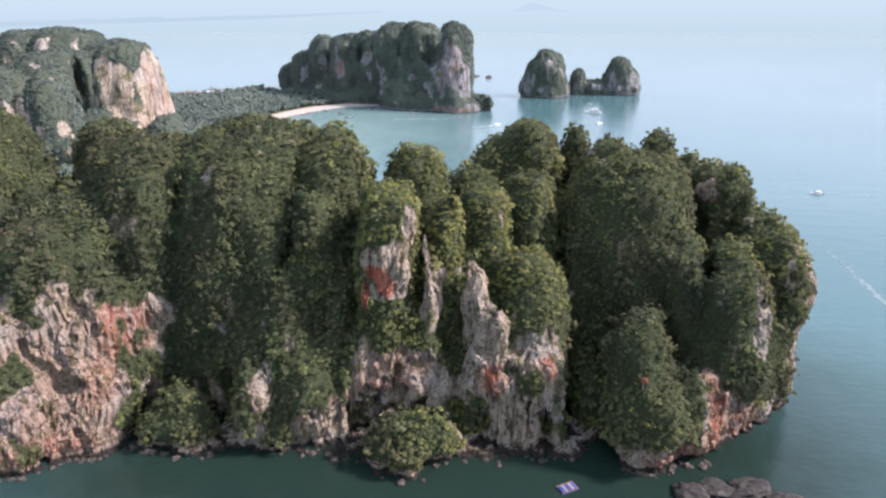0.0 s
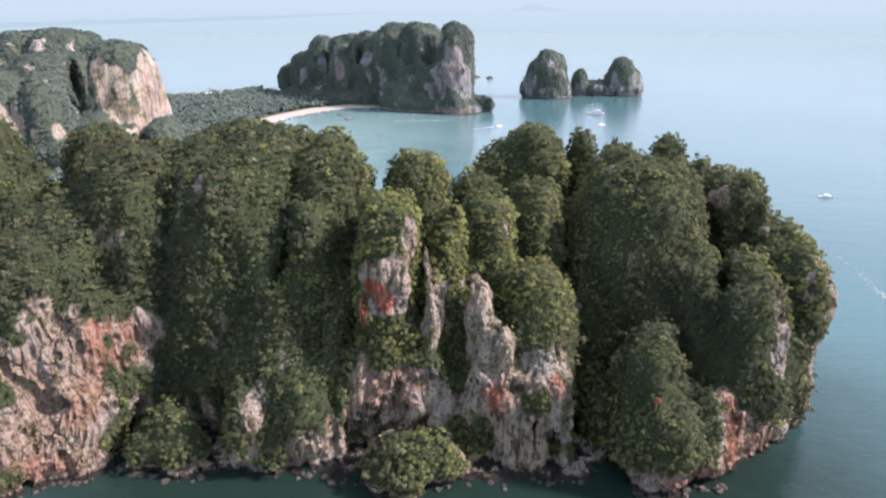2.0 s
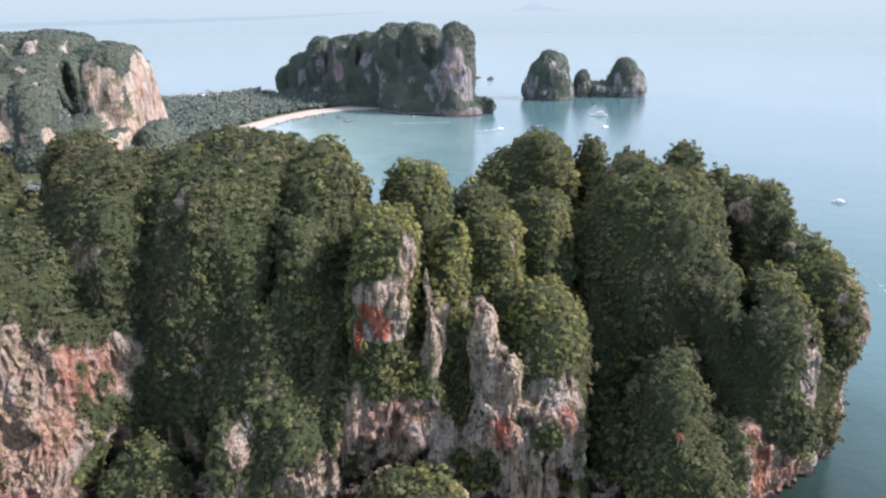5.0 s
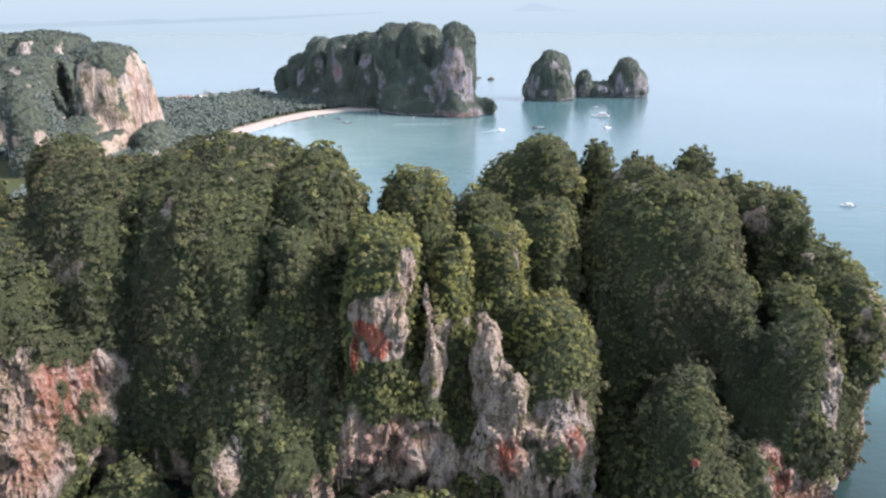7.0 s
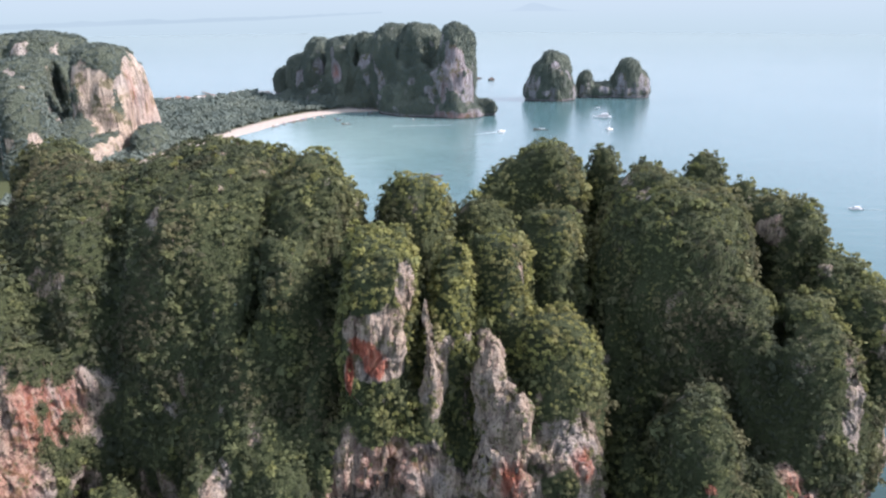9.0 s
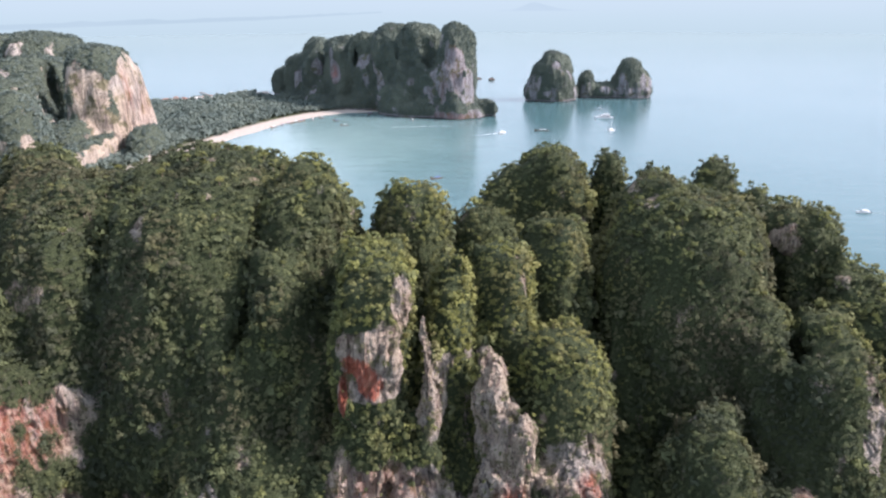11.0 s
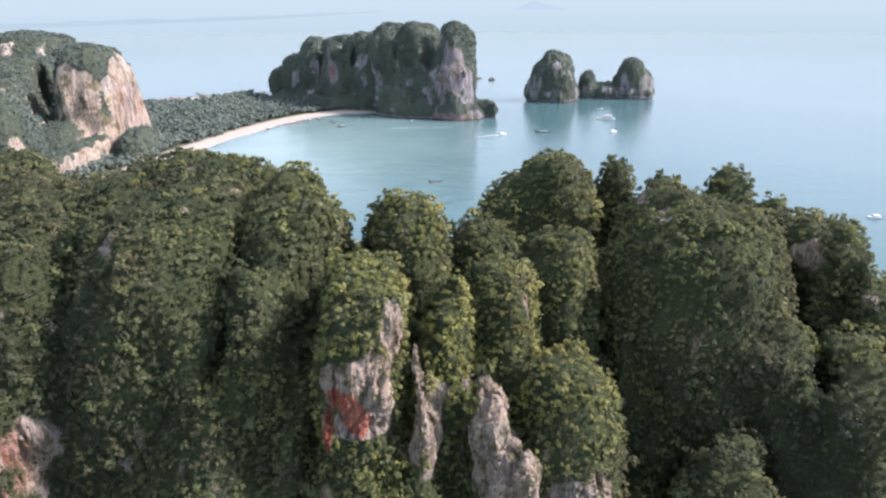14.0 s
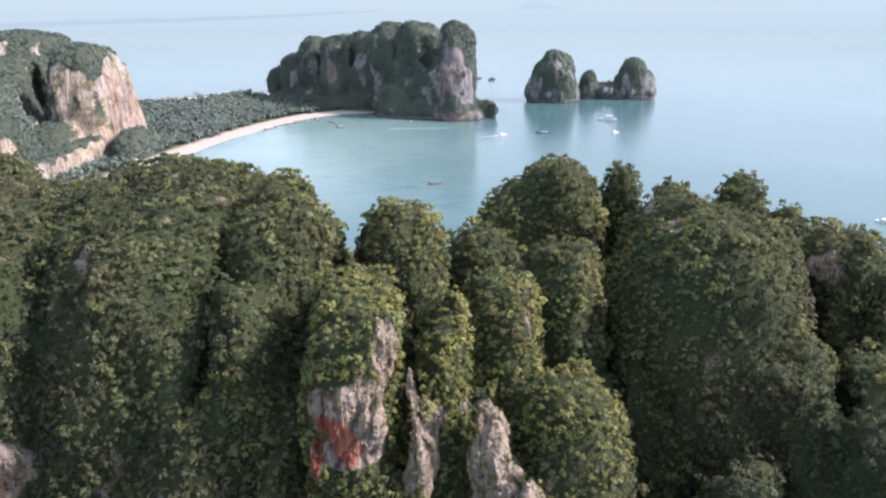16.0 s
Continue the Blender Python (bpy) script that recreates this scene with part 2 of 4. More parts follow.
        corner = {c: d[active[:, 0] + c[0], active[:, 1] + c[1], active[:, 2] + c[2]] for c in ((i, j, k) for i in (0, 1) for j in (0, 1) for k in (0, 1))}
        for c, a in corner.items():
            for axis in range(3):
                if c[axis]:
                    continue
                e = list(c)
                e[axis] = 1
                b = corner[tuple(e)]
                hit = (a < 0) != (b < 0)
                t = np.where(hit, a / np.where(hit, a - b, 1), 0)
                q = np.array(c, np.float32)[None] * np.ones((len(a), 1), np.float32)
                q[:, axis] = t
                total += q * hit[:, None]
                count += hit
        verts = self.lo + (active + total / count[:, None]) * self.step
        quads = []
        for axis in range(3):
            o1, o2 = [(1, 2), (2, 0), (0, 1)][axis]
            a = np.take(inside, range(d.shape[axis] - 1), axis)
            b = np.take(inside, range(1, d.shape[axis]), axis)
            for flip in (False, True):
                e = np.argwhere((b & ~a) if flip else (a & ~b))
                e = e[(e[:, o1] > 0) & (e[:, o2] > 0) & (e[:, o1] < d.shape[o1] - 1) & (e[:, o2] < d.shape[o2] - 1)]
                q = []
                for s1, s2 in ((1, 1), (0, 1), (0, 0), (1, 0)):
                    c = e.copy()
                    c[:, o1] -= s1
                    c[:, o2] -= s2
                    q.append(ids[tuple(c.T)])
                q = np.stack(q, 1)
                quads.append(q[:, ::-1] if flip else q)
        quads = np.concatenate(quads)
        quads = quads[(quads >= 0).all(1)]
        # drop crumbs that hang loose from the main body
        label = np.arange(len(verts))
        for _ in range(200):
            low = label[quads].min(1)
            after = label.copy()
            for k in range(4):
                np.minimum.at(after, quads[:, k], low)
            after = after[after]
            if (after == label).all():
                break
            label = after
        size = np.bincount(label, minlength=len(verts))
        return verts.astype(np.float32), quads[size[label[quads[:, 0]]] > 400]


def mesh_from(name, verts, faces, material=None, smooth=True, attrs=()):
    """A mesh from arrays of vertices and equal-sided faces."""
    me = bpy.data.meshes.new(name)
    k = faces.shape[1]
    me.vertices.add(len(verts))
    me.vertices.foreach_set("co", np.ascontiguousarray(verts, np.float32).ravel())
    me.loops.add(faces.size)
    me.loops.foreach_set("vertex_index", np.ascontiguousarray(faces, np.int32).ravel())
    me.polygons.add(len(faces))
    me.polygons.foreach_set("loop_start", np.arange(0, faces.size, k, dtype=np.int32))
    me.polygons.foreach_set("use_smooth", np.full(len(faces), smooth))
    for key, val in dict(attrs).items():
        at = me.attributes.new(key, "FLOAT", "POINT")
        at.data.foreach_set("value", np.ascontiguousarray(val, np.float32))
    me.update()
    me.validate()
    if material:
        me.materials.append(material)
    return me


def face_data(v, q):
    p = v[q]
    n = np.cross(p[:, 2] - p[:, 0], p[:, 3] - p[:, 1])
    area = np.linalg.norm(n, axis=1)
    return p.mean(1), n / np.maximum(area, 1e-6)[:, None], area * 0.5


def thing(name, me, label, category, kind="", group=""):
    return tagged(new(name, me), label, category, group, kind)


def part(name, bm, material, parent, label=""):
    """Links a bmesh as one mesh object under a thing or a part."""
    me = bpy.data.meshes.new(name)
    bm.to_mesh(me)
    bm.free()
    me.materials.append(material)
    ob = new(name, me)
    ob.parent = parent
    return tagged(ob, label)


# ---- leaves ----
def crown_shape(seed, leaves, leaf, squat=0.8):
    """A crown of unit radius: leaf sprays on a few uneven boughs. Returns vertices and three-sided faces."""
    r = np.random.RandomState(seed)
    boughs = r.normal(size=(7, 3))
    boughs /= np.linalg.norm(boughs, axis=1)[:, None]
    boughs[:, 2] = np.abs(boughs[:, 2]) * 0.9
    size = r.uniform(0.38, 0.62, 7)
    which = r.randint(0, 7, leaves)
    n = r.normal(size=(leaves, 3))
    n /= np.linalg.norm(n, axis=1)[:, None]
    n[:, 2] = np.where(n[:, 2] < -0.65, -n[:, 2], n[:, 2])
    c = boughs[which] * 0.55 + n * (size[which] * r.uniform(0.75, 1.1, leaves))[:, None]
    c[:, 2] *= squat
    face = n + r.normal(size=(leaves, 3)) * 0.45 + (0, 0, 0.12)
    face /= np.linalg.norm(face, axis=1)[:, None]
    u = np.cross(face, r.normal(size=(leaves, 3)))
    u /= np.linalg.norm(u, axis=1)[:, None]
    w = np.cross(face, u)
    s = leaf * r.uniform(0.6, 1.35, leaves)[:, None]
    v = np.stack([c - u * s, c + u * s * 0.6 - w * s * 0.85, c + u * s * 0.6 + w * s * 0.85], 1)
    return v.reshape(-1, 3).astype(np.float32), np.arange(leaves * 3, dtype=np.int32).reshape(-1, 3)


def scatter(v, q, density, keep, rng, apart=0.0):
    """Random places on quads, with normals. keep(p, n): chance that a place is taken; apart: size of the cells that hold one place each."""
    c, n, area = face_data(v, q)
    k = rng.poisson(area * density)
    i = np.repeat(np.arange(len(q)), k)
    a, b = rng.rand(len(i), 1), rng.rand(len(i), 1)
    f = v[q[i]]
    p = (f[:, 0] * (1 - a) + f[:, 1] * a) * (1 - b) + (f[:, 3] * (1 - a) + f[:, 2] * a) * b
    ok = rng.rand(len(i)) < keep(p, n[i])
    p, n = p[ok].astype(np.float32), n[i][ok].astype(np.float32)
    if apart:
        turned = p @ np.array(((0.72, -0.43, 0.54), (0.65, 0.66, -0.35), (-0.21, 0.61, 0.76)), np.float32)
        cell = np.floor(turned / apart + vnoise(p, 30.0)[:, None] * 0.3).astype(np.int64) + 5000
        _, first = np.unique(cell[:, 0] * 100000000 + cell[:, 1] * 10000 + cell[:, 2], return_index=True)
        p, n = p[first], n[first]
    return p, n


def foliage(name, p, n, radius, shapes, material, rng, lift=0.5, yellow=(), shaded=(), withered=(), crown=0.0):
    """One mesh of leaf sprays at places p, leaning out along normals n; crown: usual breadth of the trees that they gather into."""
    hue, autumn = np.zeros(len(p)), rng.rand(len(p))
    hull = n + np.array((0, 0, 0.25), np.float32)
    if crown:
        jitter = np.floor(p @ np.array(((0.61, 0.5, -0.61), (-0.78, 0.5, -0.37), (0.12, 0.7, 0.7)), np.float32) / crown).astype(np.int64) + 5000
        _, heads = np.unique(jitter[:, 0] * 100000000 + jitter[:, 1] * 10000 + jitter[:, 2], return_index=True)
        heads = heads[rng.rand(len(heads)) < 0.8]
        tree = kdtree.KDTree(len(heads))
        for k, h in enumerate(heads):
            tree.insert(p[h], k)
        tree.balance()
        near_head = [tree.find(q)[1:] for q in p]
        own, gap = np.array([a for a, _ in near_head]), np.array([b for _, b in near_head])
        size = rng.uniform(0.55, 1.25, len(heads))[own]
        hull = hull + (p - p[heads][own]) * (0.8 / crown)
        dome = np.sqrt(np.clip(1 - (gap / (0.68 * crown * size)) ** 2, 0, 1)) * size
        p = (p + (n * 0.75 + np.array((0, 0, 0.45))) * (dome * crown * 0.30)[:, None]).astype(np.float32)
        autumn = rng.rand(len(heads))[own]
        hue = rng.normal(size=len(heads))[own] * 0.15 + (dome - 0.5) * 0.12
        radius = (radius * (0.8 + 0.3 * dome)).astype(np.float32)
    hull = hull / np.maximum(np.linalg.norm(hull, axis=1), 1e-6)[:, None]
    V, F, T, D, H = [], [], [], [], []
    base = 0
    pick = rng.randint(0, len(shapes), len(p))
    spin = rng.rand(len(p)) * 2 * math.pi
    tint = np.clip(0.36 + 0.26 * vnoise(p, 6.0, 2.4) + 0.42 * vnoise(p + 40, 26.0, 1.6) + rng.normal(size=len(p)) * 0.05 + hue, 0, 1)
    # sunlit and shaded patches put into the leaf tint
    tint = np.clip(tint + 0.42 * blobs(p, yellow) - 0.5 * blobs(p, shaded), 0, 1)
    tall = rng.uniform(0.9, 1.35, len(p)) + 0.25 * (n[:, 2] < 0.4)
    dry = 0.97 * autumn + 0.4 * np.clip(vnoise(p + 70, 14.0, 1.7), 0, 1) + 0.4 * blobs(p, withered)
    for k, (sv, sf) in enumerate(shapes):
        sel = np.where(pick == k)[0]
        if not len(sel):
            continue
        c, s = np.cos(spin[sel])[:, None], np.sin(spin[sel])[:, None]
        x = sv[None, :, 0] * c - sv[None, :, 1] * s
        y = sv[None, :, 0] * s + sv[None, :, 1] * c
        z = np.broadcast_to(sv[None, :, 2], x.shape)
        r = radius[sel][:, None]
        pts = np.stack([x * r, y * r, z * r * tall[sel][:, None]], 2) + (p[sel] + n[sel] * (radius[sel] * lift)[:, None])[:, None, :]
        tri = pts.reshape(len(sel), -1, 3, 3)
        flat = np.cross(tri[:, :, 1] - tri[:, :, 0], tri[:, :, 2] - tri[:, :, 0])
        flat /= np.maximum(np.linalg.norm(flat, axis=2), 1e-9)[..., None]
        out = hull[sel][:, None, :]
        away = (flat * out).sum(2) < 0
        tri[away] = tri[away][:, ::-1]
        flat[away] *= -1
        soft = flat * 0.75 + out * 0.6
        soft /= np.maximum(np.linalg.norm(soft, axis=2), 1e-9)[..., None]
        H.append(np.repeat(soft.reshape(-1, 3), 3, 0))
        V.append(tri.reshape(-1, 3))
        F.append((sf[None] + (base + np.arange(len(sel)) * len(sv))[:, None, None]).reshape(-1, 3))
        T.append(np.repeat(tint[sel], len(sv)))
        D.append(np.repeat(dry[sel], len(sv)))
        base += len(sel) * len(sv)
    me = mesh_from(name, np.concatenate(V), np.concatenate(F), material, True, {"tint": np.concatenate(T), "dry": np.concatenate(D)})
    bend = me.attributes.new("custom_normal", "FLOAT_VECTOR", "POINT")
    bend.data.foreach_set("vector", np.ascontiguousarray(np.concatenate(H), np.float32).ravel())
    return me


# ---- sea, sky edge ----
def ring_mesh(name, r0, r1, z0, z1, material, segs=96, centre=(0, 50)):
    a = np.linspace(0, 2 * math.pi, segs, endpoint=False)
    inner = np.stack([centre[0] + r0 * np.cos(a), centre[1] + r0 * np.sin(a), np.full(segs, z0)], 1)
    outer = np.stack([centre[0] + r1 * np.cos(a), centre[1] + r1 * np.sin(a), np.full(segs, z1)], 1)
    i = np.arange(segs)
    j = (i + 1) % segs
    return mesh_from(name, np.concatenate([inner, outer]), np.stack([i, i + segs, j + segs, j], 1), material)


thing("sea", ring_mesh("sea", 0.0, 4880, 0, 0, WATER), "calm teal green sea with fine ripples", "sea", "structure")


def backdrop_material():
    """Distant sea and air, pale blue, plain: the haze is painted as a glow."""
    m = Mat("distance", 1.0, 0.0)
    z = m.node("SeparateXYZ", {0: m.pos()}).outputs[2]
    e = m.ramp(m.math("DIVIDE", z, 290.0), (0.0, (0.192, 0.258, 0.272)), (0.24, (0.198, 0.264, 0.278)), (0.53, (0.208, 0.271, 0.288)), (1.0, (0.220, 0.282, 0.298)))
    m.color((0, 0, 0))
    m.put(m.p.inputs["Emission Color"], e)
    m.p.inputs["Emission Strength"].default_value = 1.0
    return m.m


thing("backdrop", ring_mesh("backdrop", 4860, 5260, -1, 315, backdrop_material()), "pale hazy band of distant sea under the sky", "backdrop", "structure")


# ---- the near headland ----
NEAR_ROCK = [
    (-140, 205, 27, 28, 34, 36, 1.1), (-112, 215, 42, 10, 20, 24, 1), (-15, 212, 8, 22, 12, 8, 1.4), (6, 207, 22, 9, 14, 12, 1.3), (12, 206, 27, 10, 12, 12, 1.3), (-160, 190, 10, 20, 20, 26, 1),
    (-45, 203, 7, 13, 15, 12, 1), (-66, 206, 20, 4, 10, 18, 1), (-20, 208, 26, 22, 20, 14, 1),
    (30, 205, 21, 24, 22, 26, 1), (13, 216, 52, 8, 12, 22, 1.5), (-5, 222, 52, 5, 9, 13, 1.4), (-6.4, 221, 73, 2.0, 6, 12, 1.7), (24, 208, 36, 12, 10, 10, 1.2), (-20, 217, 68, 10, 12, 12, 1.5), (-12, 221, 82, 3, 12, 12, 1.3), (-28.5, 217, 56, 1.8, 8, 8, 1.2), (-9, 226, 76, 2.5, 12, 14, 0.85), (6, 216, 36, 6, 8, 14, 0.9),
    (80, 190, 4, 18, 16, 9, 1.6), (98, 203, 13, 8, 14, 16, 1.8), (110, 210, 7, 14, 14, 8, 1.4), (118, 214, 3, 14, 14, 5, 1), (145, 242, 34, 9, 20, 38, 1.5), (128, 222, 6, 12, 14, 7, 1), (119, 222, 42, 4, 12, 14, 0.95), (126, 226, 52, 5, 12, 6, 0.8), (-73, 206, 5, 6, 10, 8, 1.2),
    (111, 271, 82, 7, 8, 6, 0.9), (-4, 240, 84, 4, 8, 6, 0.8),
]
# cliff faces that lie back under the brow of plants
NEAR_SUNK = [(-140, 200, 26, 27, 30, 34, 1), (-112, 210, 42, 9, 18, 22, 1), (-45, 203, 7, 13, 14, 10, 0.8), (-66, 206, 20, 4, 10, 16, 0.8), (-20, 208, 27, 20, 18, 12, 1), (30, 203, 20, 22, 18, 24, 1), (-21, 217, 64, 9, 10, 11, 0.8), (98, 203, 13, 6, 12, 13, 0.8), (82, 190, 5, 14, 14, 8, 0.7)]
NEAR_STAIN = [
    (-17, 211, 30, 13, 10, 7, 0.4), (-36, 210, 22, 6, 10, 5, 0.3), (-121, 226, 42, 7, 18, 15, 0.7), (-127, 212, 24, 6, 14, 10, 0.45), (-140, 196, 7, 16, 16, 5, 0.6), (-24.5, 217, 65.5, 3.4, 14, 2.4, 4), (-21, 215, 61.5, 3.0, 14, 3.4, 4), (-28, 217, 55, 1.4, 12, 7, 2), (-145, 200, 20, 30, 34, 30, 0.2),
    (17, 206, 28, 5, 10, 6, 0.9), (-20, 205, 24, 14, 16, 6, 0.5), (38, 208, 32, 4, 10, 4, 0.9), (99, 205, 16, 5, 12, 14, 1), (84, 190, 4, 12, 14, 6, 0.7), (110, 207, 5, 18, 14, 9, 0.6),
]
NEAR_BUSH = [(-40, 266, 100, 6, 9, 7, 1.2), (-17, 213, 48, 12, 12, 7, 1.3), (0.5, 228, 73, 4.5, 8, 7, 0.9), (-24, 217, 79, 5, 8, 4, 0.7), (12, 208, 12, 4, 8, 10, 0.8), (31, 206, 27, 5, 8, 6, 0.8), (-152, 195, 32, 8, 14, 9, 1), (-101, 208, 11, 18, 12, 9, 1.2), (-12, 198, 11, 14, 12, 10, 1.6), (56, 228, 14, 9, 24, 12, 0.8)]


near = Massif((-285, 160, -4.2), (176, 385, 120), 1.3, 4.0)
# the block with the pale cliff, and the ridge behind it
near.tower(-212, 268, 40, 80, 88, 4, ly=0.08)
near.tower(-228, 318, 24, 40, 106, 3, ly=0.05)
near.tower(-150, 258, 32, 55, 80, 4, ly=0.08)
near.tower(-165, 235, 26, 46, 56, 4)
near.tower(-161, 206, 24, 21, 36, 5, ly=0.25, plan=3)
near.tower(-139, 221, 22, 27, 60, 6, ly=0.42, plan=3)
near.tower(-176, 348, 20, 30, 98, 3)
near.tower(-146, 300, 22, 28, 101, 3)
near.tower(-120, 280, 27, 52, 97, 3.5, ly=0.1)
# great green dome
near.tower(-84, 278, 40, 54, 104, 3.7, ly=0.15)
near.tower(-60, 234, 23, 32, 74, 3.0, ly=0.3)
near.tower(-48, 270, 16, 26, 105, 3.2, ly=0.1)
near.tower(-48, 213, 12, 11, 30, 3)
near.tower(-68, 213, 9, 10, 34, 3)
# body behind the middle buttress, and the knoll
near.tower(-20, 252, 10, 26, 82, 4)
near.tower(-40, 232, 9, 18, 56, 3)
near.tower(-49, 246, 12, 20, 86, 3)
near.tower(10, 246, 30, 28, 34, 4)
near.tower(-38, 240, 9, 22, 62, 3, ly=0.2)
near.tower(-13, 288, 15, 17, 94, 4)
near.tower(-37, 286, 9, 15, 95, 3.5)
near.tower(15, 306, 19, 20, 82, 3)
near.tower(27, 319, 16, 16, 98, 3)
near.tower(2, 246, 9, 16, 84, 3)
near.tower(34, 233, 17, 24, 66, 3, ly=0.12)
near.tower(18, 257, 11, 18, 84, 4)
near.tower(36, 276, 17, 28, 86, 3)
near.tower(52, 236, 14, 20, 34, 3, ly=0.2)
# back ridge
near.tower(40, 323, 20, 20, 102, 4)
near.tower(66, 328, 9, 10, 101, 4.5)
near.tower(80, 316, 9, 10, 96, 4)
near.tower(101, 307, 15, 12, 103, 3.2)
near.tower(113, 301, 9, 12, 94, 3)
# great dome beyond the gully
near.tower(80, 272, 28, 40, 95, 3.6, ly=0.10)
near.tower(121, 284, 15, 18, 88, 4)
near.tower(131, 266, 14, 22, 74, 2.4)
near.tower(110, 240, 19, 28, 63, 3.4, ly=0.12)
near.tower(134, 257, 13.5, 28, 70, 3.6)
near.tower(124, 242, 15, 20, 44, 3.5)
near.tower(94, 250, 12, 20, 68, 3)
# low dome in front of the gully
near.tower(70, 215, 11.5, 24, 46, 2.6, ly=0.06)
near.tower(79, 232, 8, 14, 46, 3)
near.tower(76, 202, 10, 14, 28, 3)
near.tower(90, 214, 16, 19, 26, 3.5)
# the core
near.tower(-90, 305, 100, 50, 72, 4)
near.tower(60, 295, 75, 44, 66, 4)
# hollows: cave under the middle buttress, slits beside it, bays in the pale cliff
near.hollow(-14, 204, 5, 26, 16, 18)
near.hollow(-30, 202, 6, 10, 12, 14)
near.hollow(-96, 208, 16, 13, 20, 40)
near.hollow(-112, 203, 26, 6, 8, 20)
near.hollow(-100, 220, 60, 5, 9, 30)
near.hollow(107, 258, 66, 5.5, 24, 30, -12)
near.hollow(54, 220, 22, 7.5, 30, 55)
near.hollow(51, 262, 64, 3, 20, 26)
near.hollow(-60, 256, 80, 2.6, 24, 24)
near.hollow(-192, 312, 92, 7, 60, 24, 8)
near.tower(-15, 204, 10, 10, 19, 2.3)
near.tower(-5, 203, 8, 8, 16, 2.3)
near.tower(3, 205, 7, 6, 8, 2.4)
near.tower(-24, 205, 6, 6, 8, 2.4)
near.tower(-12, 196, 8, 8, 12, 2.2)
near.tower(-3, 199, 6, 6, 15, 2.4)
near.tower(-21, 199, 5, 6, 9, 2.4)
near.tower(-11, 203, 11, 7, 20, 2.2)
near.tower(-30, 208, 34, 9, 1.6, 8)
near.tower(22, 206, 36, 9, 1.6, 8)
near.tower(-92, 212, 26, 9, 2.0, 8)
near.tower(58, 236, 9, 22, 26, 3)
near.tower(62, 264, 13, 22, 50, 3)
near.tower(50, 216, 9, 10, 5, 4)
near.tower(-106, 211, 9, 7, 14, 2.3)
near.tower(-96, 213, 11, 8, 18, 2.3)
near.rough((3.8, 24, 1.5), (4.0, 11, 1.6), (2.6, 5.5, 2.0), (1.1, 3.0, 1.6), notch=2.2, pits=6.0, rocks=NEAR_ROCK, sunk=NEAR_SUNK, calm=[(8, 222, 62, 18, 12, 22, 1)])
NV, NQ = near.skin()

# the middle buttress with its red scar, the fin with a spire, the pinnacle and the pale block: a sharper crag in front
crag = Massif((-42, 196, -4.2), (54, 264, 98), 0.75, 2.2)
crag.tower(-20.5, 238, 10.5, 22, 90, 6, ly=0.02, plan=4)
crag.tower(-20, 231, 19, 17, 40, 7, plan=4)
crag.tower(-19, 228, 11.5, 14.5, 53, 3)
crag.tower(-36, 226, 7, 15, 32, 4)
crag.tower(-4.2, 234, 4.0, 13, 64, 3, plan=3)
crag.tower(-6.6, 222, 2.3, 5.0, 79, 2.0)
crag.tower(-5.4, 223, 3.4, 7, 72, 2.5)
crag.tower(0, 240, 6.5, 11, 79, 3)
crag.tower(2.5, 247, 4.5, 7, 89, 3)
crag.tower(9.8, 228, 2.8, 7, 70, 2.2, plan=3)
crag.tower(13, 227, 5.8, 10, 63, 2.2, plan=3)
crag.tower(15.5, 225, 7.2, 11, 52, 3, plan=3)
crag.tower(18, 226, 10, 14, 45, 3, plan=3)
crag.tower(26, 227, 19, 20, 37, 7, plan=3.5)
crag.tower(21, 216, 5, 10, 45, 3)
crag.tower(36, 221, 9, 14, 33, 5, plan=3)
crag.tower(-3, 232, 12, 17, 30, 6, plan=3)
crag.hollow(-9.9, 219, 70, 1.5, 20, 24)
crag.hollow(4.0, 215, 46, 2.3, 15, 26)
crag.hollow(-22, 214.5, 62, 5.5, 3.0, 4.6)
crag.hollow(-18, 206, 2, 21, 19, 13)
crag.hollow(-19, 208, 14, 20, 9, 14)
crag.hollow(-33, 209, 8, 5, 14, 9)
crag.hollow(-26, 210, 10, 3.6, 14, 9)
crag.hollow(-9, 210, 11, 4.6, 14, 8)
crag.hollow(1, 207, 4, 6, 8, 11)
crag.hollow(31, 205, 14, 2.0, 7, 12)
crag.hollow(-18, 212, 27, 1.6, 5, 5)
crag.hollow(24, 206, 31, 4, 4, 3.5)
crag.hollow(37, 208, 10, 4, 8, 9)
crag.hollow(14, 207, 8, 3, 7, 9)
crag.rough((2.0, 10, 1.8), (1.6, 4.5, 2.2), (0.8, 2.2, 2.4), pits=2.4, calm=[(11, 226, 58, 9, 12, 16, 0.9), (-6, 222, 74, 4, 6, 12, 0.9)])
CV, CQ = crag.skin()


def bare_near(p, n):
    """How bare the rock is: patches of cliff, ragged at their edges, and the strip that the sea washes."""
    ragged = vnoise(p, 9.0, 1.8) * 0.75 + vnoise(p, 3.5, 1.6) * 0.5
    b = blobs(p, NEAR_ROCK) * 1.3 + ragged - 0.3
    b -= blobs(p, NEAR_BUSH) * 1.2
    steep = np.clip(0.35 - n[:, 2], 0, 1)
    b = np.maximum(b, (vnoise(p, 9.0, 3.0) - 1.0) * 2.5 * (steep > 0) + ragged * 0.4)
    b = np.where(p[:, 2] < 3.0, 1.0, b)
    b = np.where(n[:, 2] < -0.35, np.maximum(b, 0.7), b)
    return np.clip(b, 0, 1)


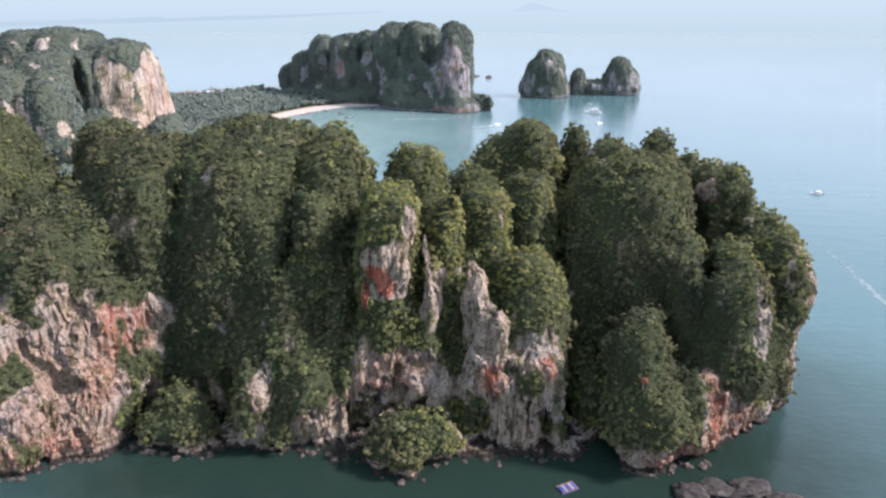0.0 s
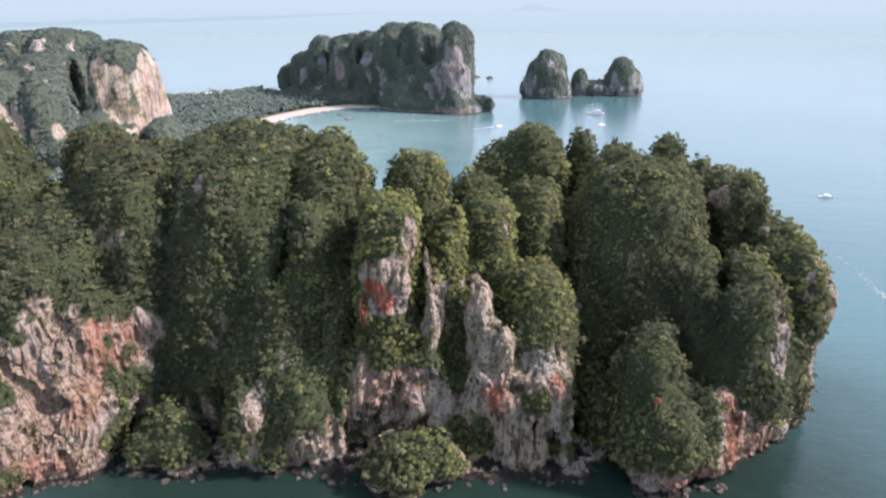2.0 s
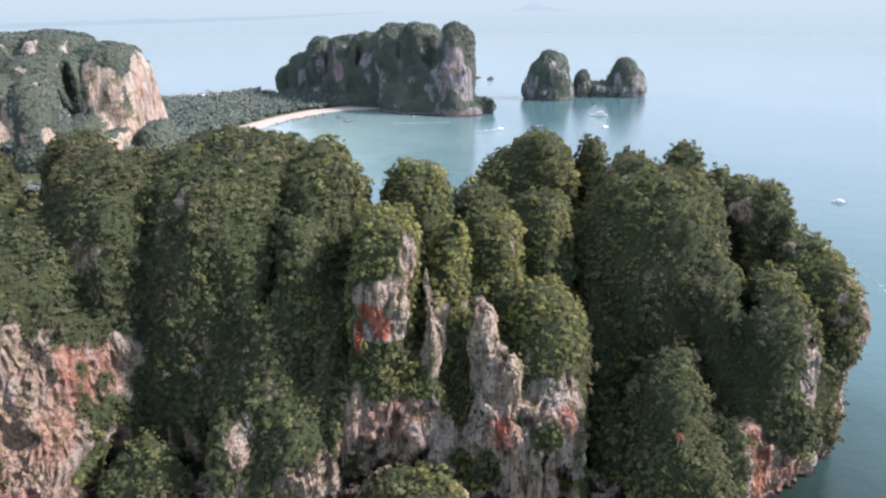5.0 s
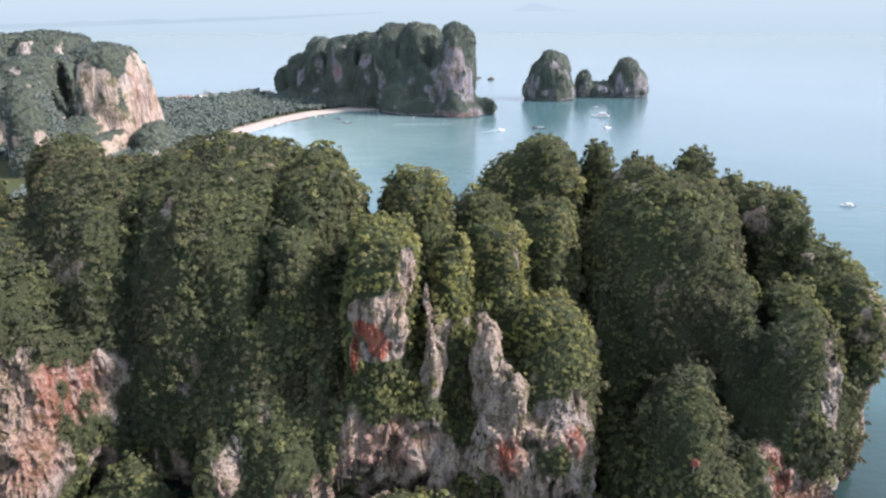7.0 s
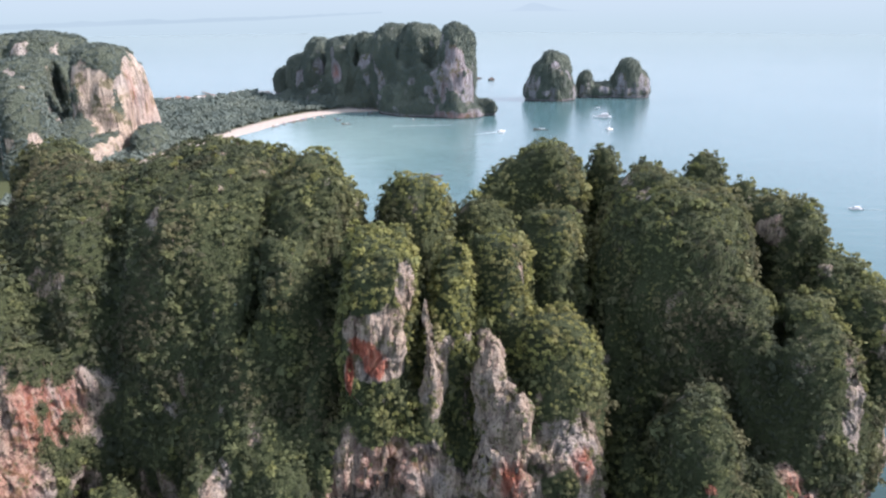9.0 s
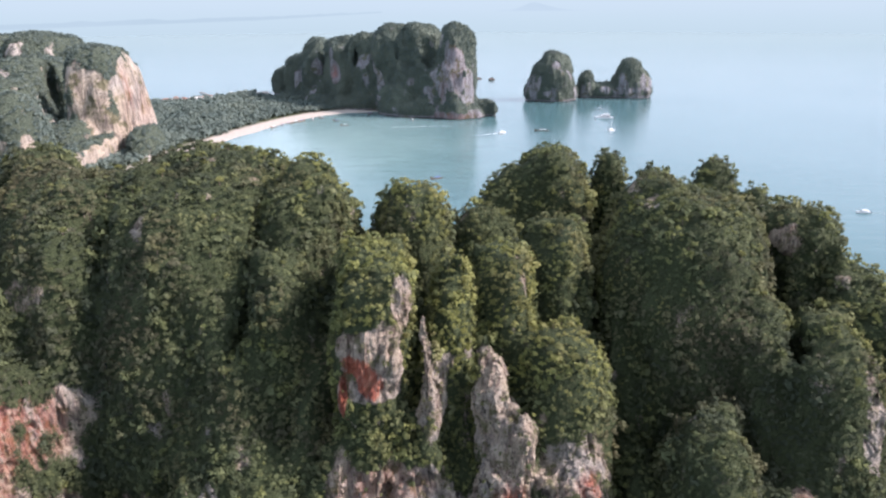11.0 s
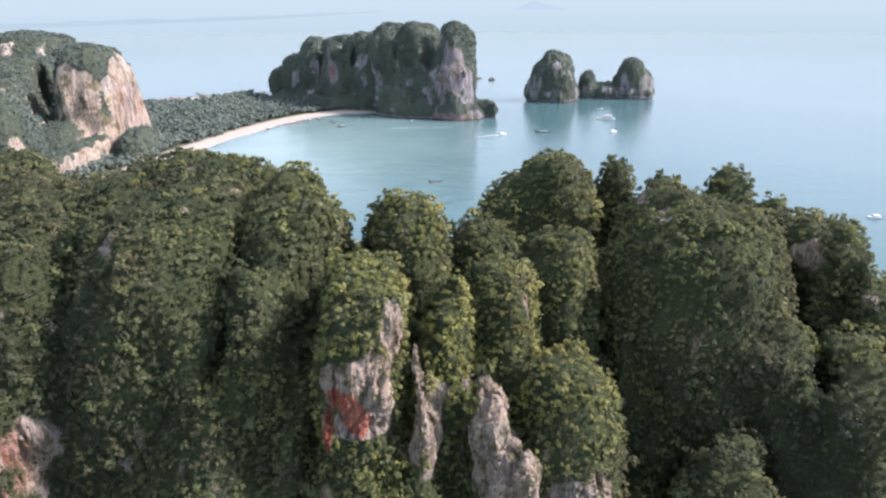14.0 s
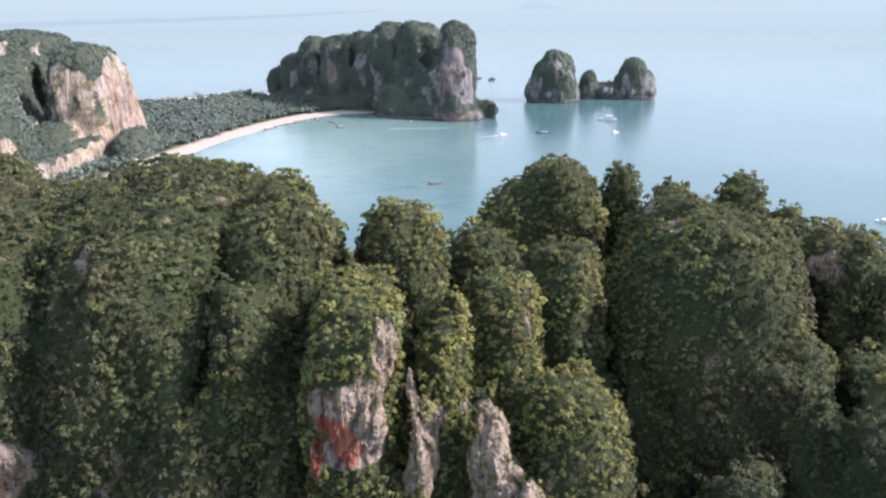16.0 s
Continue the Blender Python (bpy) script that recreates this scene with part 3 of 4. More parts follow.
def vertex_normals(v, q):
    c, n, a = face_data(v, q)
    out = np.zeros_like(v)
    for k in range(4):
        np.add.at(out, q[:, k], n * a[:, None])
    return out / np.maximum(np.linalg.norm(out, axis=1), 1e-6)[:, None]


def refine(v, q, bare, times, craggy_by=1.0):
    """Splits the faces of bare rock finer and makes them craggy: cracks, ribs and pockets that die out at the patch's edge."""
    n = vertex_normals(v, q)
    b = bare(v, n)
    craggy = b[q].min(1) > 0.25
    f = q[craggy]
    k = np.linspace(0, 1, times + 1)
    a, c = (g.ravel()[None, :, None] for g in np.meshgrid(k, k, indexing="ij"))

    def spread(x):
        x = x[f]
        return (x[:, None, 0] * (1 - a) + x[:, None, 1] * a) * (1 - c) + (x[:, None, 3] * (1 - a) + x[:, None, 2] * a) * c

    p, m, w = spread(v), spread(n), spread(b[:, None])[..., 0]
    i = np.arange((times + 1) ** 2).reshape(times + 1, times + 1)
    cell = np.stack([i[:-1, :-1], i[1:, :-1], i[1:, 1:], i[:-1, 1:]], -1).reshape(-1, 4)
    fine = (cell[None] + (np.arange(len(f)) * (times + 1) ** 2)[:, None, None]).reshape(-1, 4)
    p, m, w = p.reshape(-1, 3).astype(np.float32), m.reshape(-1, 3).astype(np.float32), w.ravel()
    _, first, back_to = np.unique(np.round(p * 200).astype(np.int64), axis=0, return_index=True, return_inverse=True)
    p, m, w = p[first], m[first], w[first]
    flute = 0.4 - np.abs(vnoise(p, 2.2, 5.0))
    rib = 0.4 - np.abs(vnoise(p + 33, 1.15, 4.0))
    crack = np.clip(1 - np.abs(vnoise(p + 21, 5.0, 3.2)) - 0.9, 0, 1) / 0.1
    pocket = np.clip(vnoise(p + 17, 2.3, 2.4) - 0.40, 0, 1) / 0.6
    slab = np.round(vnoise(p + 5, 4.2, 3.0) * 3.0) / 3.0
    ledge = np.round(vnoise(p + 61, 3.0, 0.6) * 2.0) / 2.0
    bay = np.round(vnoise(p + 43, 9.0, 2.4) * 2.5) / 2.5
    cave = np.clip(vnoise(p + 87, 5.5, 1.5) - 0.45, 0, 1) / 0.55
    d = 1.0 * flute + 1.1 * slab + 0.8 * rib + 0.45 * ledge + 0.5 * (0.4 - np.abs(vnoise(p + 71, 0.9))) - 1.3 * crack - 3.4 * pocket + 1.6 * bay - 5.0 * cave
    d = craggy_by * d * np.clip((w - 0.3) / 0.5, 0, 1)
    p = p + m * d[:, None].astype(np.float32)
    return np.concatenate([v, p]), np.concatenate([q[~craggy], back_to.reshape(-1)[fine] + len(v)])


def rock_thing(name, v, q, bare, stains, material, label, category, pieces, angular=False):
    """A body of rock under one Empty, split into its named buttresses, domes and so on: pieces are (name, x, y, weight)."""
    n = vertex_normals(v, q)
    veg, stain = 1 - bare(v, n), blobs(v, stains)
    top = tagged(new(name), label, category)
    top.location = (float(v[:, 0].mean()), float(v[:, 1].mean()), 0)
    mid = v[q].mean(1)
    near_to = np.argmin(np.stack([np.hypot(mid[:, 0] - x, mid[:, 1] - y) / w for _, x, y, w in pieces]), 0)
    for k, (piece, *_) in enumerate(pieces):
        f = q[near_to == k]
        used = np.unique(f)
        if len(used) < 4:
            continue
        renum = np.zeros(len(v), np.int32)
        renum[used] = np.arange(len(used))
        me = mesh_from(piece, v[used] - np.array(top.location, np.float32), renum[f], material, True, {"veg": veg[used], "stain": stain[used]})
        if angular:
            me.polygons.foreach_set("use_smooth", veg[f].mean(1) > 0.45)
        else:
            me.normals_split_custom_set_from_vertices(n[used].tolist())
        ob = new(piece, me)
        ob.parent = top
    return top


RV, RQ = refine(NV, NQ, bare_near, 3, 0.9)
CRV, CRQ = refine(CV, CQ, bare_near, 2, 0.78)
RV, RQ = np.concatenate([RV, CRV]), np.concatenate([RQ, CRQ + len(RV)])
NV, NQ = np.concatenate([NV, CV]), np.concatenate([NQ, CQ + len(NV)])
rock_thing("headland", RV, RQ, bare_near, NEAR_STAIN, LIMESTONE, "overgrown limestone headland with pale orange cliffs rising from the sea", "headland",
           [("cliff", -150, 215, 1), ("ridge", -190, 320, 1), ("dome", -80, 275, 1.3), ("buttress", -22, 232, 1), ("fin", -4, 230, 0.5), ("knoll", -12, 292, 1), ("pinnacle", 12, 220, 0.5), ("block", 30, 225, 1), ("ridge", 50, 325, 1), ("dome", 88, 275, 1), ("knoll", 120, 284, 0.8), ("shoulder", 125, 240, 1), ("knob", 70, 208, 1)], True)
rng = np.random.RandomState(3)
P, N = scatter(NV, NQ, 0.9, lambda p, n: np.where(bare_near(p, n) < 0.45, 1.0, 0.12 * (n[:, 2] > -0.1) * (p[:, 2] > 4)) * np.where((p[:, 1] > 364) | (p[:, 0] < -258) | (n[:, 1] > 0.5), 0.04, 1.0), rng, 1.72)
# dry yellowish scrub, painted sunnier; withered scrub; dark green scrub with shade painted in
SUNNY_SCRUB = [(60, 264, 80, 14, 24, 16, 0.4), (36, 270, 84, 14, 20, 12, 0.6), (2, 248, 82, 10, 12, 10, 0.6), (-13, 286, 92, 14, 14, 10, 0.5), (-24, 224, 84, 12, 14, 9, 0.5), (-58, 268, 100, 22, 30, 10, 0.6), (45, 285, 90, 20, 30, 10, 0.5), (110, 245, 66, 14, 20, 10, 0.4), (-18, 250, 82, 14, 26, 12, 1), (18, 250, 78, 14, 20, 14, 0.9), (34, 232, 58, 14, 20, 14, 0.9), (0, 235, 66, 8, 14, 14, 0.8), (-10, 196, 14, 5, 12, 14, 0.4)]
WITHERED_SCRUB = [(-7, 274, 82, 12, 12, 10, 0.8), (20, 254, 82, 12, 14, 10, 0.7), (38, 268, 84, 14, 20, 10, 0.6), (-46, 262, 104, 14, 16, 7, 0.7), (-14, 286, 94, 14, 12, 8, 0.6), (44, 318, 98, 16, 16, 8, 0.4), (-100, 240, 60, 16, 20, 16, 0.4)]
SHADED_SCRUB = [(78, 240, 42, 26, 34, 26, 0.6), (104, 248, 56, 12, 24, 20, 0.4), (-150, 240, 75, 45, 45, 30, 0.7), (-120, 275, 98, 60, 40, 14, 0.75), (-95, 245, 80, 35, 30, 25, 0.65), (-60, 215, 35, 25, 20, 25, 0.4), (-115, 215, 52, 34, 40, 26, 0.4), (-72, 225, 30, 36, 36, 26, 0.3), (96, 250, 45, 18, 24, 20, 0.2), (60, 320, 96, 40, 16, 8, 0.2), (76, 208, 30, 18, 24, 26, 0.3)]
NEAR_SHAPES = [crown_shape(s, 30, 0.29) for s in range(8)]
R = rng.uniform(0.5, 1.2, len(P)) * (1 + 0.3 * vnoise(P, 8.0)) * np.where(rng.rand(len(P)) < 0.11, 1.75, 1.0) * np.where(bare_near(P, N) < 0.45, 1.0, 0.5)
thing("scrub_woodland", foliage("scrub_woodland", P, N, R.astype(np.float32), NEAR_SHAPES, LEAF, rng, withered=WITHERED_SCRUB, yellow=SUNNY_SCRUB, shaded=SHADED_SCRUB, crown=2.7), "dense green scrub and small trees clinging to the headland", "woodland", "stuff")


# single trees that stand out along the ridges
def trunk_mesh(seed):
    """A bent, tapering trunk with three limbs, one metre high to the fork."""
    r = random.Random(seed)
    bm = bmesh.new()

    def limb(a, b, ra, rb):
        axis = (b - a).normalized()
        side = axis.cross(Vector((0.3, 0.9, 0.1))).normalized()
        other = axis.cross(side)
        rings = [[bm.verts.new(c + (side * math.cos(k * 1.0472) + other * math.sin(k * 1.0472)) * w) for k in range(6)] for c, w in ((a, ra), (b, rb))]
        for k in range(6):
            bm.faces.new((rings[0][k], rings[0][(k + 1) % 6], rings[1][(k + 1) % 6], rings[1][k]))
        bm.faces.new(rings[1])

    fork = Vector((r.uniform(-0.2, 0.2), r.uniform(-0.2, 0.2), 1.0))
    limb(Vector((0, 0, -0.6)), fork, 0.13, 0.09)
    for k in range(3):
        a = k * 2.1 + r.uniform(-0.4, 0.4)
        limb(fork, fork + Vector((math.cos(a) * 0.6, math.sin(a) * 0.6, r.uniform(0.5, 0.9))), 0.07, 0.03)
    return bm


def tree_kind(seed):
    top = tagged(new("tree"), "small broad-leaved tree with a rounded crown on the headland", "tree", "trees on the headland")
    part("trunk", trunk_mesh(seed), BARK, top)
    v, f = crown_shape(seed + 40, 200, 0.17, 0.85)
    k = len(v)
    me = mesh_from("crown", v * 1.15 + (0, 0, 1.25), f, LEAF, False, {"tint": np.full(k, (0.2, 0.45, 0.7, 0.3, 0.9, 0.55)[seed % 6]), "dry": np.full(k, 0.3)})
    ob = new("crown", me)
    ob.parent = top
    return top


def withered_tree(x, y, z):
    """A tree whose leaves have turned rusty red."""
    top = tagged(new("tree"), "small tree with withered rusty red leaves on the low dome", "tree", "trees on the headland")
    part("trunk", trunk_mesh(9), BARK, top)
    v, f = crown_shape(77, 160, 0.17, 0.8)
    ob = new("crown", mesh_from("crown", v * 1.15 + (0, 0, 1.25), f, RUSTY, False))
    ob.parent = top
    tagged(ob, "rusty red withered leaves")
    top.matrix_basis = Matrix.Translation((x, y, z)) @ Matrix.Scale(1.7, 4)


withered_tree(68, 196.3, 33)
kinds = [tree_kind(k) for k in range(6)]
TP, TN = scatter(NV, NQ, 0.02, lambda p, n: ((n[:, 2] > 0.5) & (p[:, 2] > 30) & (p[:, 0] > -190) & (p[:, 1] < 345) & (bare_near(p, n) < 0.4)) * 0.5, rng)
for k, p in enumerate(TP[:250]):
    m = Matrix.Translation(Vector(p.tolist())) @ Matrix.Rotation(rng.rand() * 6.28, 4, "Z") @ Matrix.Scale(rng.uniform(0.9, 1.55), 4)
    if k < 6:
        kinds[k].matrix_basis = m
    else:
        c = copy_thing(kinds[k % 6], m)
        c.scale = m.to_scale()

# ---- the far headland with its tower ----
far = Massif((-420, 1000, -6), (125, 1500, 150), 3.2, 12.0)
far.tower(16, 1082, 29, 28, 131, 3.6)
far.tower(-18, 1104, 26, 28, 80, 4)
far.tower(-30, 1144, 44, 56, 128, 3)
far.tower(-78, 1166, 48, 56, 127, 3)
far.tower(-120, 1196, 42, 56, 117, 3)
far.tower(-167, 1234, 43, 56, 107, 3)
far.tower(-220, 1285, 38, 54, 101, 3)
far.tower(-266, 1335, 33, 46, 74, 4)
far.tower(-304, 1376, 25, 40, 43, 3)
far.tower(-70, 1105, 30, 26, 46, 4)
far.tower(-40, 1078, 40, 20, 24, 4)
far.tower(20, 1070, 46, 26, 16, 4)
far.tower(52, 1082, 26, 16, 24, 2)
far.tower(-170, 1204, 23, 30, 96, 2.6)
far.tower(-46, 1100, 26, 22, 72, 3)
far.tower(-250, 1300, 33, 28, 66, 3)
far.tower(-106, 1156, 24, 26, 76, 3)
far.tower(-120, 1174, 60, 40, 22, 3)
far.tower(-180, 1200, 50, 55, 20, 2.4)
far.tower(-240, 1270, 60, 60, 18, 2.4)
far.hollow(-22, 1086, 80, 6, 24, 60)
far.hollow(-143, 1158, 104, 5, 20, 50)
far.hollow(-206, 1236, 92, 5, 34, 50)
far.hollow(-72, 1116, 112, 5, 20, 46)
far.rough((7, 44, 1.4), (7, 21, 1.6), (3.2, 10, 1.6), notch=2.0)
FV, FQ = far.skin()
FAR_ROCK = [
    (14, 1054, 76, 26, 16, 46, 1.35), (38, 1062, 70, 10, 26, 40, 0.8), (20, 1045, 4, 46, 20, 6, 1), (-80, 1092, 46, 6, 14, 12, 1), (42, 1052, 14, 8, 14, 12, 1),
    (-182, 1184, 56, 9, 18, 18, 1.0), (-255, 1280, 42, 20, 24, 16, 0.95), (-12, 1072, 62, 6, 16, 20, 0.7), (-132, 1148, 80, 16, 18, 10, 0.8), (-98, 1128, 44, 10, 16, 18, 1), (-215, 1240, 66, 10, 20, 16, 0.8), (-50, 1095, 40, 10, 16, 26, 0.9),
]
# first patch: pinkish sunlight painted on the tower's front; the rest are stains
FAR_STAIN_AND_SUN = [(12, 1050, 76, 20, 20, 46, 0.16), (15, 1050, 5, 30, 20, 6, 0.5), (2, 1052, 40, 8, 20, 16, 0.3), (-182, 1180, 54, 7, 24, 14, 0.6)]


def bare_far(patches, top=0.0):
    def bare(p, n):
        ragged = vnoise(p, 20.0, 2.0) * 0.75 + vnoise(p + 9, 8.0, 1.6) * 0.75
        b = blobs(p, patches) * 0.95 + ragged - 0.3 + 0.2 * (n[:, 2] < 0.2)
        b = np.where((p[:, 2] < 4.0) & (n[:, 2] < 0.6), 1.0, b)
        b = np.where(n[:, 2] > 0.72, 0.0, b)
        return np.clip(b, 0, 1)
    return bare


rock_thing("far_headland", FV, FQ, bare_far(FAR_ROCK), FAR_STAIN_AND_SUN, LIMESTONE_FAR, "wooded limestone headland ending in a bare grey rock tower", "headland",
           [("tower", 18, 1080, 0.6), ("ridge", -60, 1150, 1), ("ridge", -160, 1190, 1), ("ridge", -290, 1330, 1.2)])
FAR_SHAPES = [crown_shape(s + 20, 16, 0.50) for s in range(6)]


def far_wood(name, v, q, patches, density, size, label):
    b = bare_far(patches)
    p, n = scatter(v, q, density, lambda p, n: (b(p, n) < 0.5) * np.clip(0.9 + 1.2 * vnoise(p, 22.0, 1.5), 0.25, 1), rng)
    r = (rng.uniform(0.7, 1.3, len(p)) * size).astype(np.float32)
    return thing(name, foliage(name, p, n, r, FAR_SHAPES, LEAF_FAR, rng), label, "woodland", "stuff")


far_wood("headland_woodland", FV, FQ, FAR_ROCK, 0.14, 1.35, "dark green forest covering the far headland")

# ---- two sea stacks ----
def sea_stack(lo, hi, towers, rocks, label, pieces):
    s = Massif(lo, hi, 2.4, 6.0)
    for t in towers:
        s.tower(*t)
    s.rough((4, 24, 1.6), (2.8, 10, 2.0), (1.6, 5, 2.2), notch=2.0)
    v, q = s.skin()
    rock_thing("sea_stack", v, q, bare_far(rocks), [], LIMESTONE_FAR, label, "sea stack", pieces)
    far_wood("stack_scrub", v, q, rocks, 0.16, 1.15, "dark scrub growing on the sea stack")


sea_stack((110, 1190, -5), (265, 1320, 95), [(194, 1258, 34, 34, 82, 2.5), (173, 1256, 24, 30, 68, 2.6), (204, 1258, 32, 28, 42, 2.8), (160, 1256, 16, 24, 36, 2.6)],
          [(186, 1228, 34, 34, 22, 28, 0.85), (192, 1232, 44, 22, 20, 18, 0.5), (158, 1234, 16, 12, 22, 16, 0.9), (228, 1236, 14, 10, 20, 12, 0.8), (175, 1226, 24, 14, 14, 10, 0.7)], "tall domed limestone sea stack with scrub on its crown",
          [("dome", 186, 1258, 1), ("shoulder", 225, 1260, 0.7)])
sea_stack((225, 1235, -5), (405, 1345, 85), [(336, 1292, 32, 30, 66, 2.4), (352, 1290, 25, 26, 48, 2.6), (259, 1290, 15, 18, 47, 2.2), (294, 1292, 34, 22, 27, 3)],
          [(342, 1266, 26, 30, 22, 20, 0.75), (260, 1272, 20, 14, 18, 14, 0.7), (290, 1270, 17, 18, 18, 8, 1.1), (352, 1266, 30, 9, 22, 14, 0.8), (368, 1268, 14, 8, 22, 12, 0.9), (262, 1272, 10, 12, 18, 8, 0.7), (330, 1264, 14, 14, 18, 8, 0.6)], "twin-humped limestone sea stack with a low saddle",
          [("hump", 340, 1292, 1), ("saddle", 298, 1290, 0.7), ("hump", 258, 1290, 0.8)])

# ---- the white wall on the shore ----
wall = Massif((-740, 640, -6), (-310, 1030, 140), 3.2, 6.0)
wall.tower(-388, 836, 31, 46, 118, 3.6, plan=4)
wall.tower(-377, 866, 20, 30, 94, 3.6, plan=4)
wall.tower(-375, 884, 18, 17, 62, 3.5, plan=4)
wall.tower(-404, 694, 22, 26, 84, 2.3)
wall.tower(-420, 720, 26, 34, 92, 2.6)
wall.tower(-336, 806, 17, 34, 32, 2.6)
wall.tower(-492, 985, 22, 44, 106, 4)
wall.tower(-518, 990, 34, 52, 121, 4)
wall.tower(-545, 985, 40, 62, 126, 4)
wall.tower(-592, 980, 36, 66, 124, 3.5)
wall.tower(-660, 970, 60, 70, 104, 3.2)
wall.tower(-515, 905, 52, 66, 98, 4)
wall.tower(-496, 885, 30, 46, 88, 5, plan=3)
wall.tower(-497, 815, 26, 26, 58, 5, plan=3)
wall.tower(-440, 795, 20, 30, 46, 4)
wall.tower(-560, 830, 60, 80, 84, 3)
wall.tower(-392, 740, 34, 78, 25, 8, plan=4)
wall.tower(-408, 775, 30, 50, 40, 3, ly=0.2)
wall.hollow(-452, 876, 84, 15, 90, 66)
wall.hollow(-446, 835, 76, 13, 85, 58, 31)
wall.rough((2.6, 36, 1.8), (2.4, 15, 2.6), (1.6, 8, 3.0), pits=2.0)
WV, WQ = wall.skin()
WALL_ROCK = [(-360, 845, 62, 9, 52, 58, 1.7), (-374, 794, 50, 18, 13, 46, 1.5), (-400, 794, 52, 24, 16, 46, 1.3), (-362, 762, 24, 18, 40, 14, 1.6), (-366, 735, 26, 14, 22, 10, 1.2), (-440, 700, 60, 20, 20, 30, 0.7), (-520, 915, 100, 40, 20, 14, 0.4), (-470, 900, 70, 20, 40, 30, 0.5), (-382, 672, 34, 10, 16, 20, 1.2), (-392, 668, 66, 6, 14, 14, 0.8), (-560, 905, 92, 70, 26, 16, 0.75), (-362, 735, 8, 14, 85, 18, 1.5), (-490, 790, 30, 22, 20, 28, 1.4), (-438, 768, 24, 14, 16, 16, 1.2), (-500, 860, 70, 60, 40, 22, 0.2), (-545, 930, 108, 40, 20, 10, 0.5), (-462, 940, 90, 12, 40, 24, 0.9)]
WALL_STAIN = [(-356, 828, 75, 8, 9, 30, 0.6), (-352, 850, 45, 10, 40, 30, 0.25)]
rock_thing("white_cliff", WV, WQ, bare_far(WALL_ROCK), WALL_STAIN, LIMESTONE_WHITE, "tall pale limestone wall streaked with ochre, forest on top", "cliff",
           [("wall", -368, 845, 1), ("buttress", -408, 850, 0.8), ("foot", -412, 760, 1), ("ridge", -530, 940, 1.4), ("spur", -520, 820, 1)])
far_wood("cliff_woodland", WV, WQ, WALL_ROCK, 0.10, 1.6, "forest on and around the pale cliff")

# ---- low land, beach and forest behind ----
SHORE_LINE = [(-400, 380), (-330, 560), (-300, 700), (-288, 814), (-267, 899), (-240, 985), (-215, 1047), (-190, 1083), (-159, 1109), (-104, 1125), (-40, 1120),
              (-100, 1200), (-330, 1340), (-353, 1415), (-400, 1380), (-440, 1315), (-494, 1262), (-620, 1240), (-900, 1200), (-1100, 700), (-900, 300), (-400, 380)]


def inside_distance(p, line):
    """Signed distance to a closed line: positive inside."""
    best, inside = np.full(len(p), 1e9), np.zeros(len(p), bool)
    for (x0, y0), (x1, y1) in zip(line, line[1:]):
        ex, ey = x1 - x0, y1 - y0
        t = np.clip(((p[:, 0] - x0) * ex + (p[:, 1] - y0) * ey) / (ex * ex + ey * ey), 0, 1)
        best = np.minimum(best, np.hypot(p[:, 0] - x0 - t * ex, p[:, 1] - y0 - t * ey))
        cross = ((y0 > p[:, 1]) != (y1 > p[:, 1])) & (p[:, 0] < ex * (p[:, 1] - y0) / (ey if ey else 1e-9) + x0)
        inside ^= cross
    return np.where(inside, best, -best)


def land():
    step = 7.0
    xs, ys = np.arange(-1120, -10, step), np.arange(280, 1450, step)
    X, Y = np.meshgrid(xs, ys, indexing="ij")
    p = np.stack([X.ravel(), Y.ravel(), np.zeros(X.size)], 1).astype(np.float32)
    d = inside_distance(p, SHORE_LINE) + vnoise(p, 40) * 4
    p[:, 2] = np.clip(d * 0.06, -2.0, 2.2) + np.clip(d - 60, 0, 200) * 0.02
    i = np.arange(len(xs) * len(ys)).reshape(len(xs), len(ys))
    q = np.stack([i[:-1, :-1], i[1:, :-1], i[1:, 1:], i[:-1, 1:]], -1).reshape(-1, 4)
    q = q[(p[q, 2] > -1.9).any(1)]
    m = Mat("beach_and_soil", 0.9, 0.2)
    g = m.noise(m.pos(), 0.2, 5)
    sand = m.ramp(g, (0.3, (0.27, 0.245, 0.215)), (0.7, (0.34, 0.310, 0.275)))
    m.color(m.mix(m.attr("wood"), sand, (0.04, 0.05, 0.02)))
    thing("ground", mesh_from("ground", p, q, m.m, True, {"wood": np.clip((d - 26) / 8, 0, 1)}), "low shore with a curved pale sand beach", "beach", "structure")
    return p, q


LV, LQ = land()


def wood_keep(p, n):
    d = inside_distance(p, SHORE_LINE) + vnoise(p, 30) * 5
    at_foot = (p[:, 0] > -460) & (p[:, 0] < -368) & (p[:, 1] < 790)
    return ((d > 30) & (p[:, 1] > 560) & ~at_foot) * 1.0


p, n = scatter(LV, LQ, 0.030, wood_keep, rng)
thing("shore_forest", foliage("shore_forest", p, n, (rng.uniform(2.9, 5.4, len(p))).astype(np.float32), FAR_SHAPES, LEAF_FAR, rng, 0.6), "dense green forest behind the beach", "woodland", "stuff")


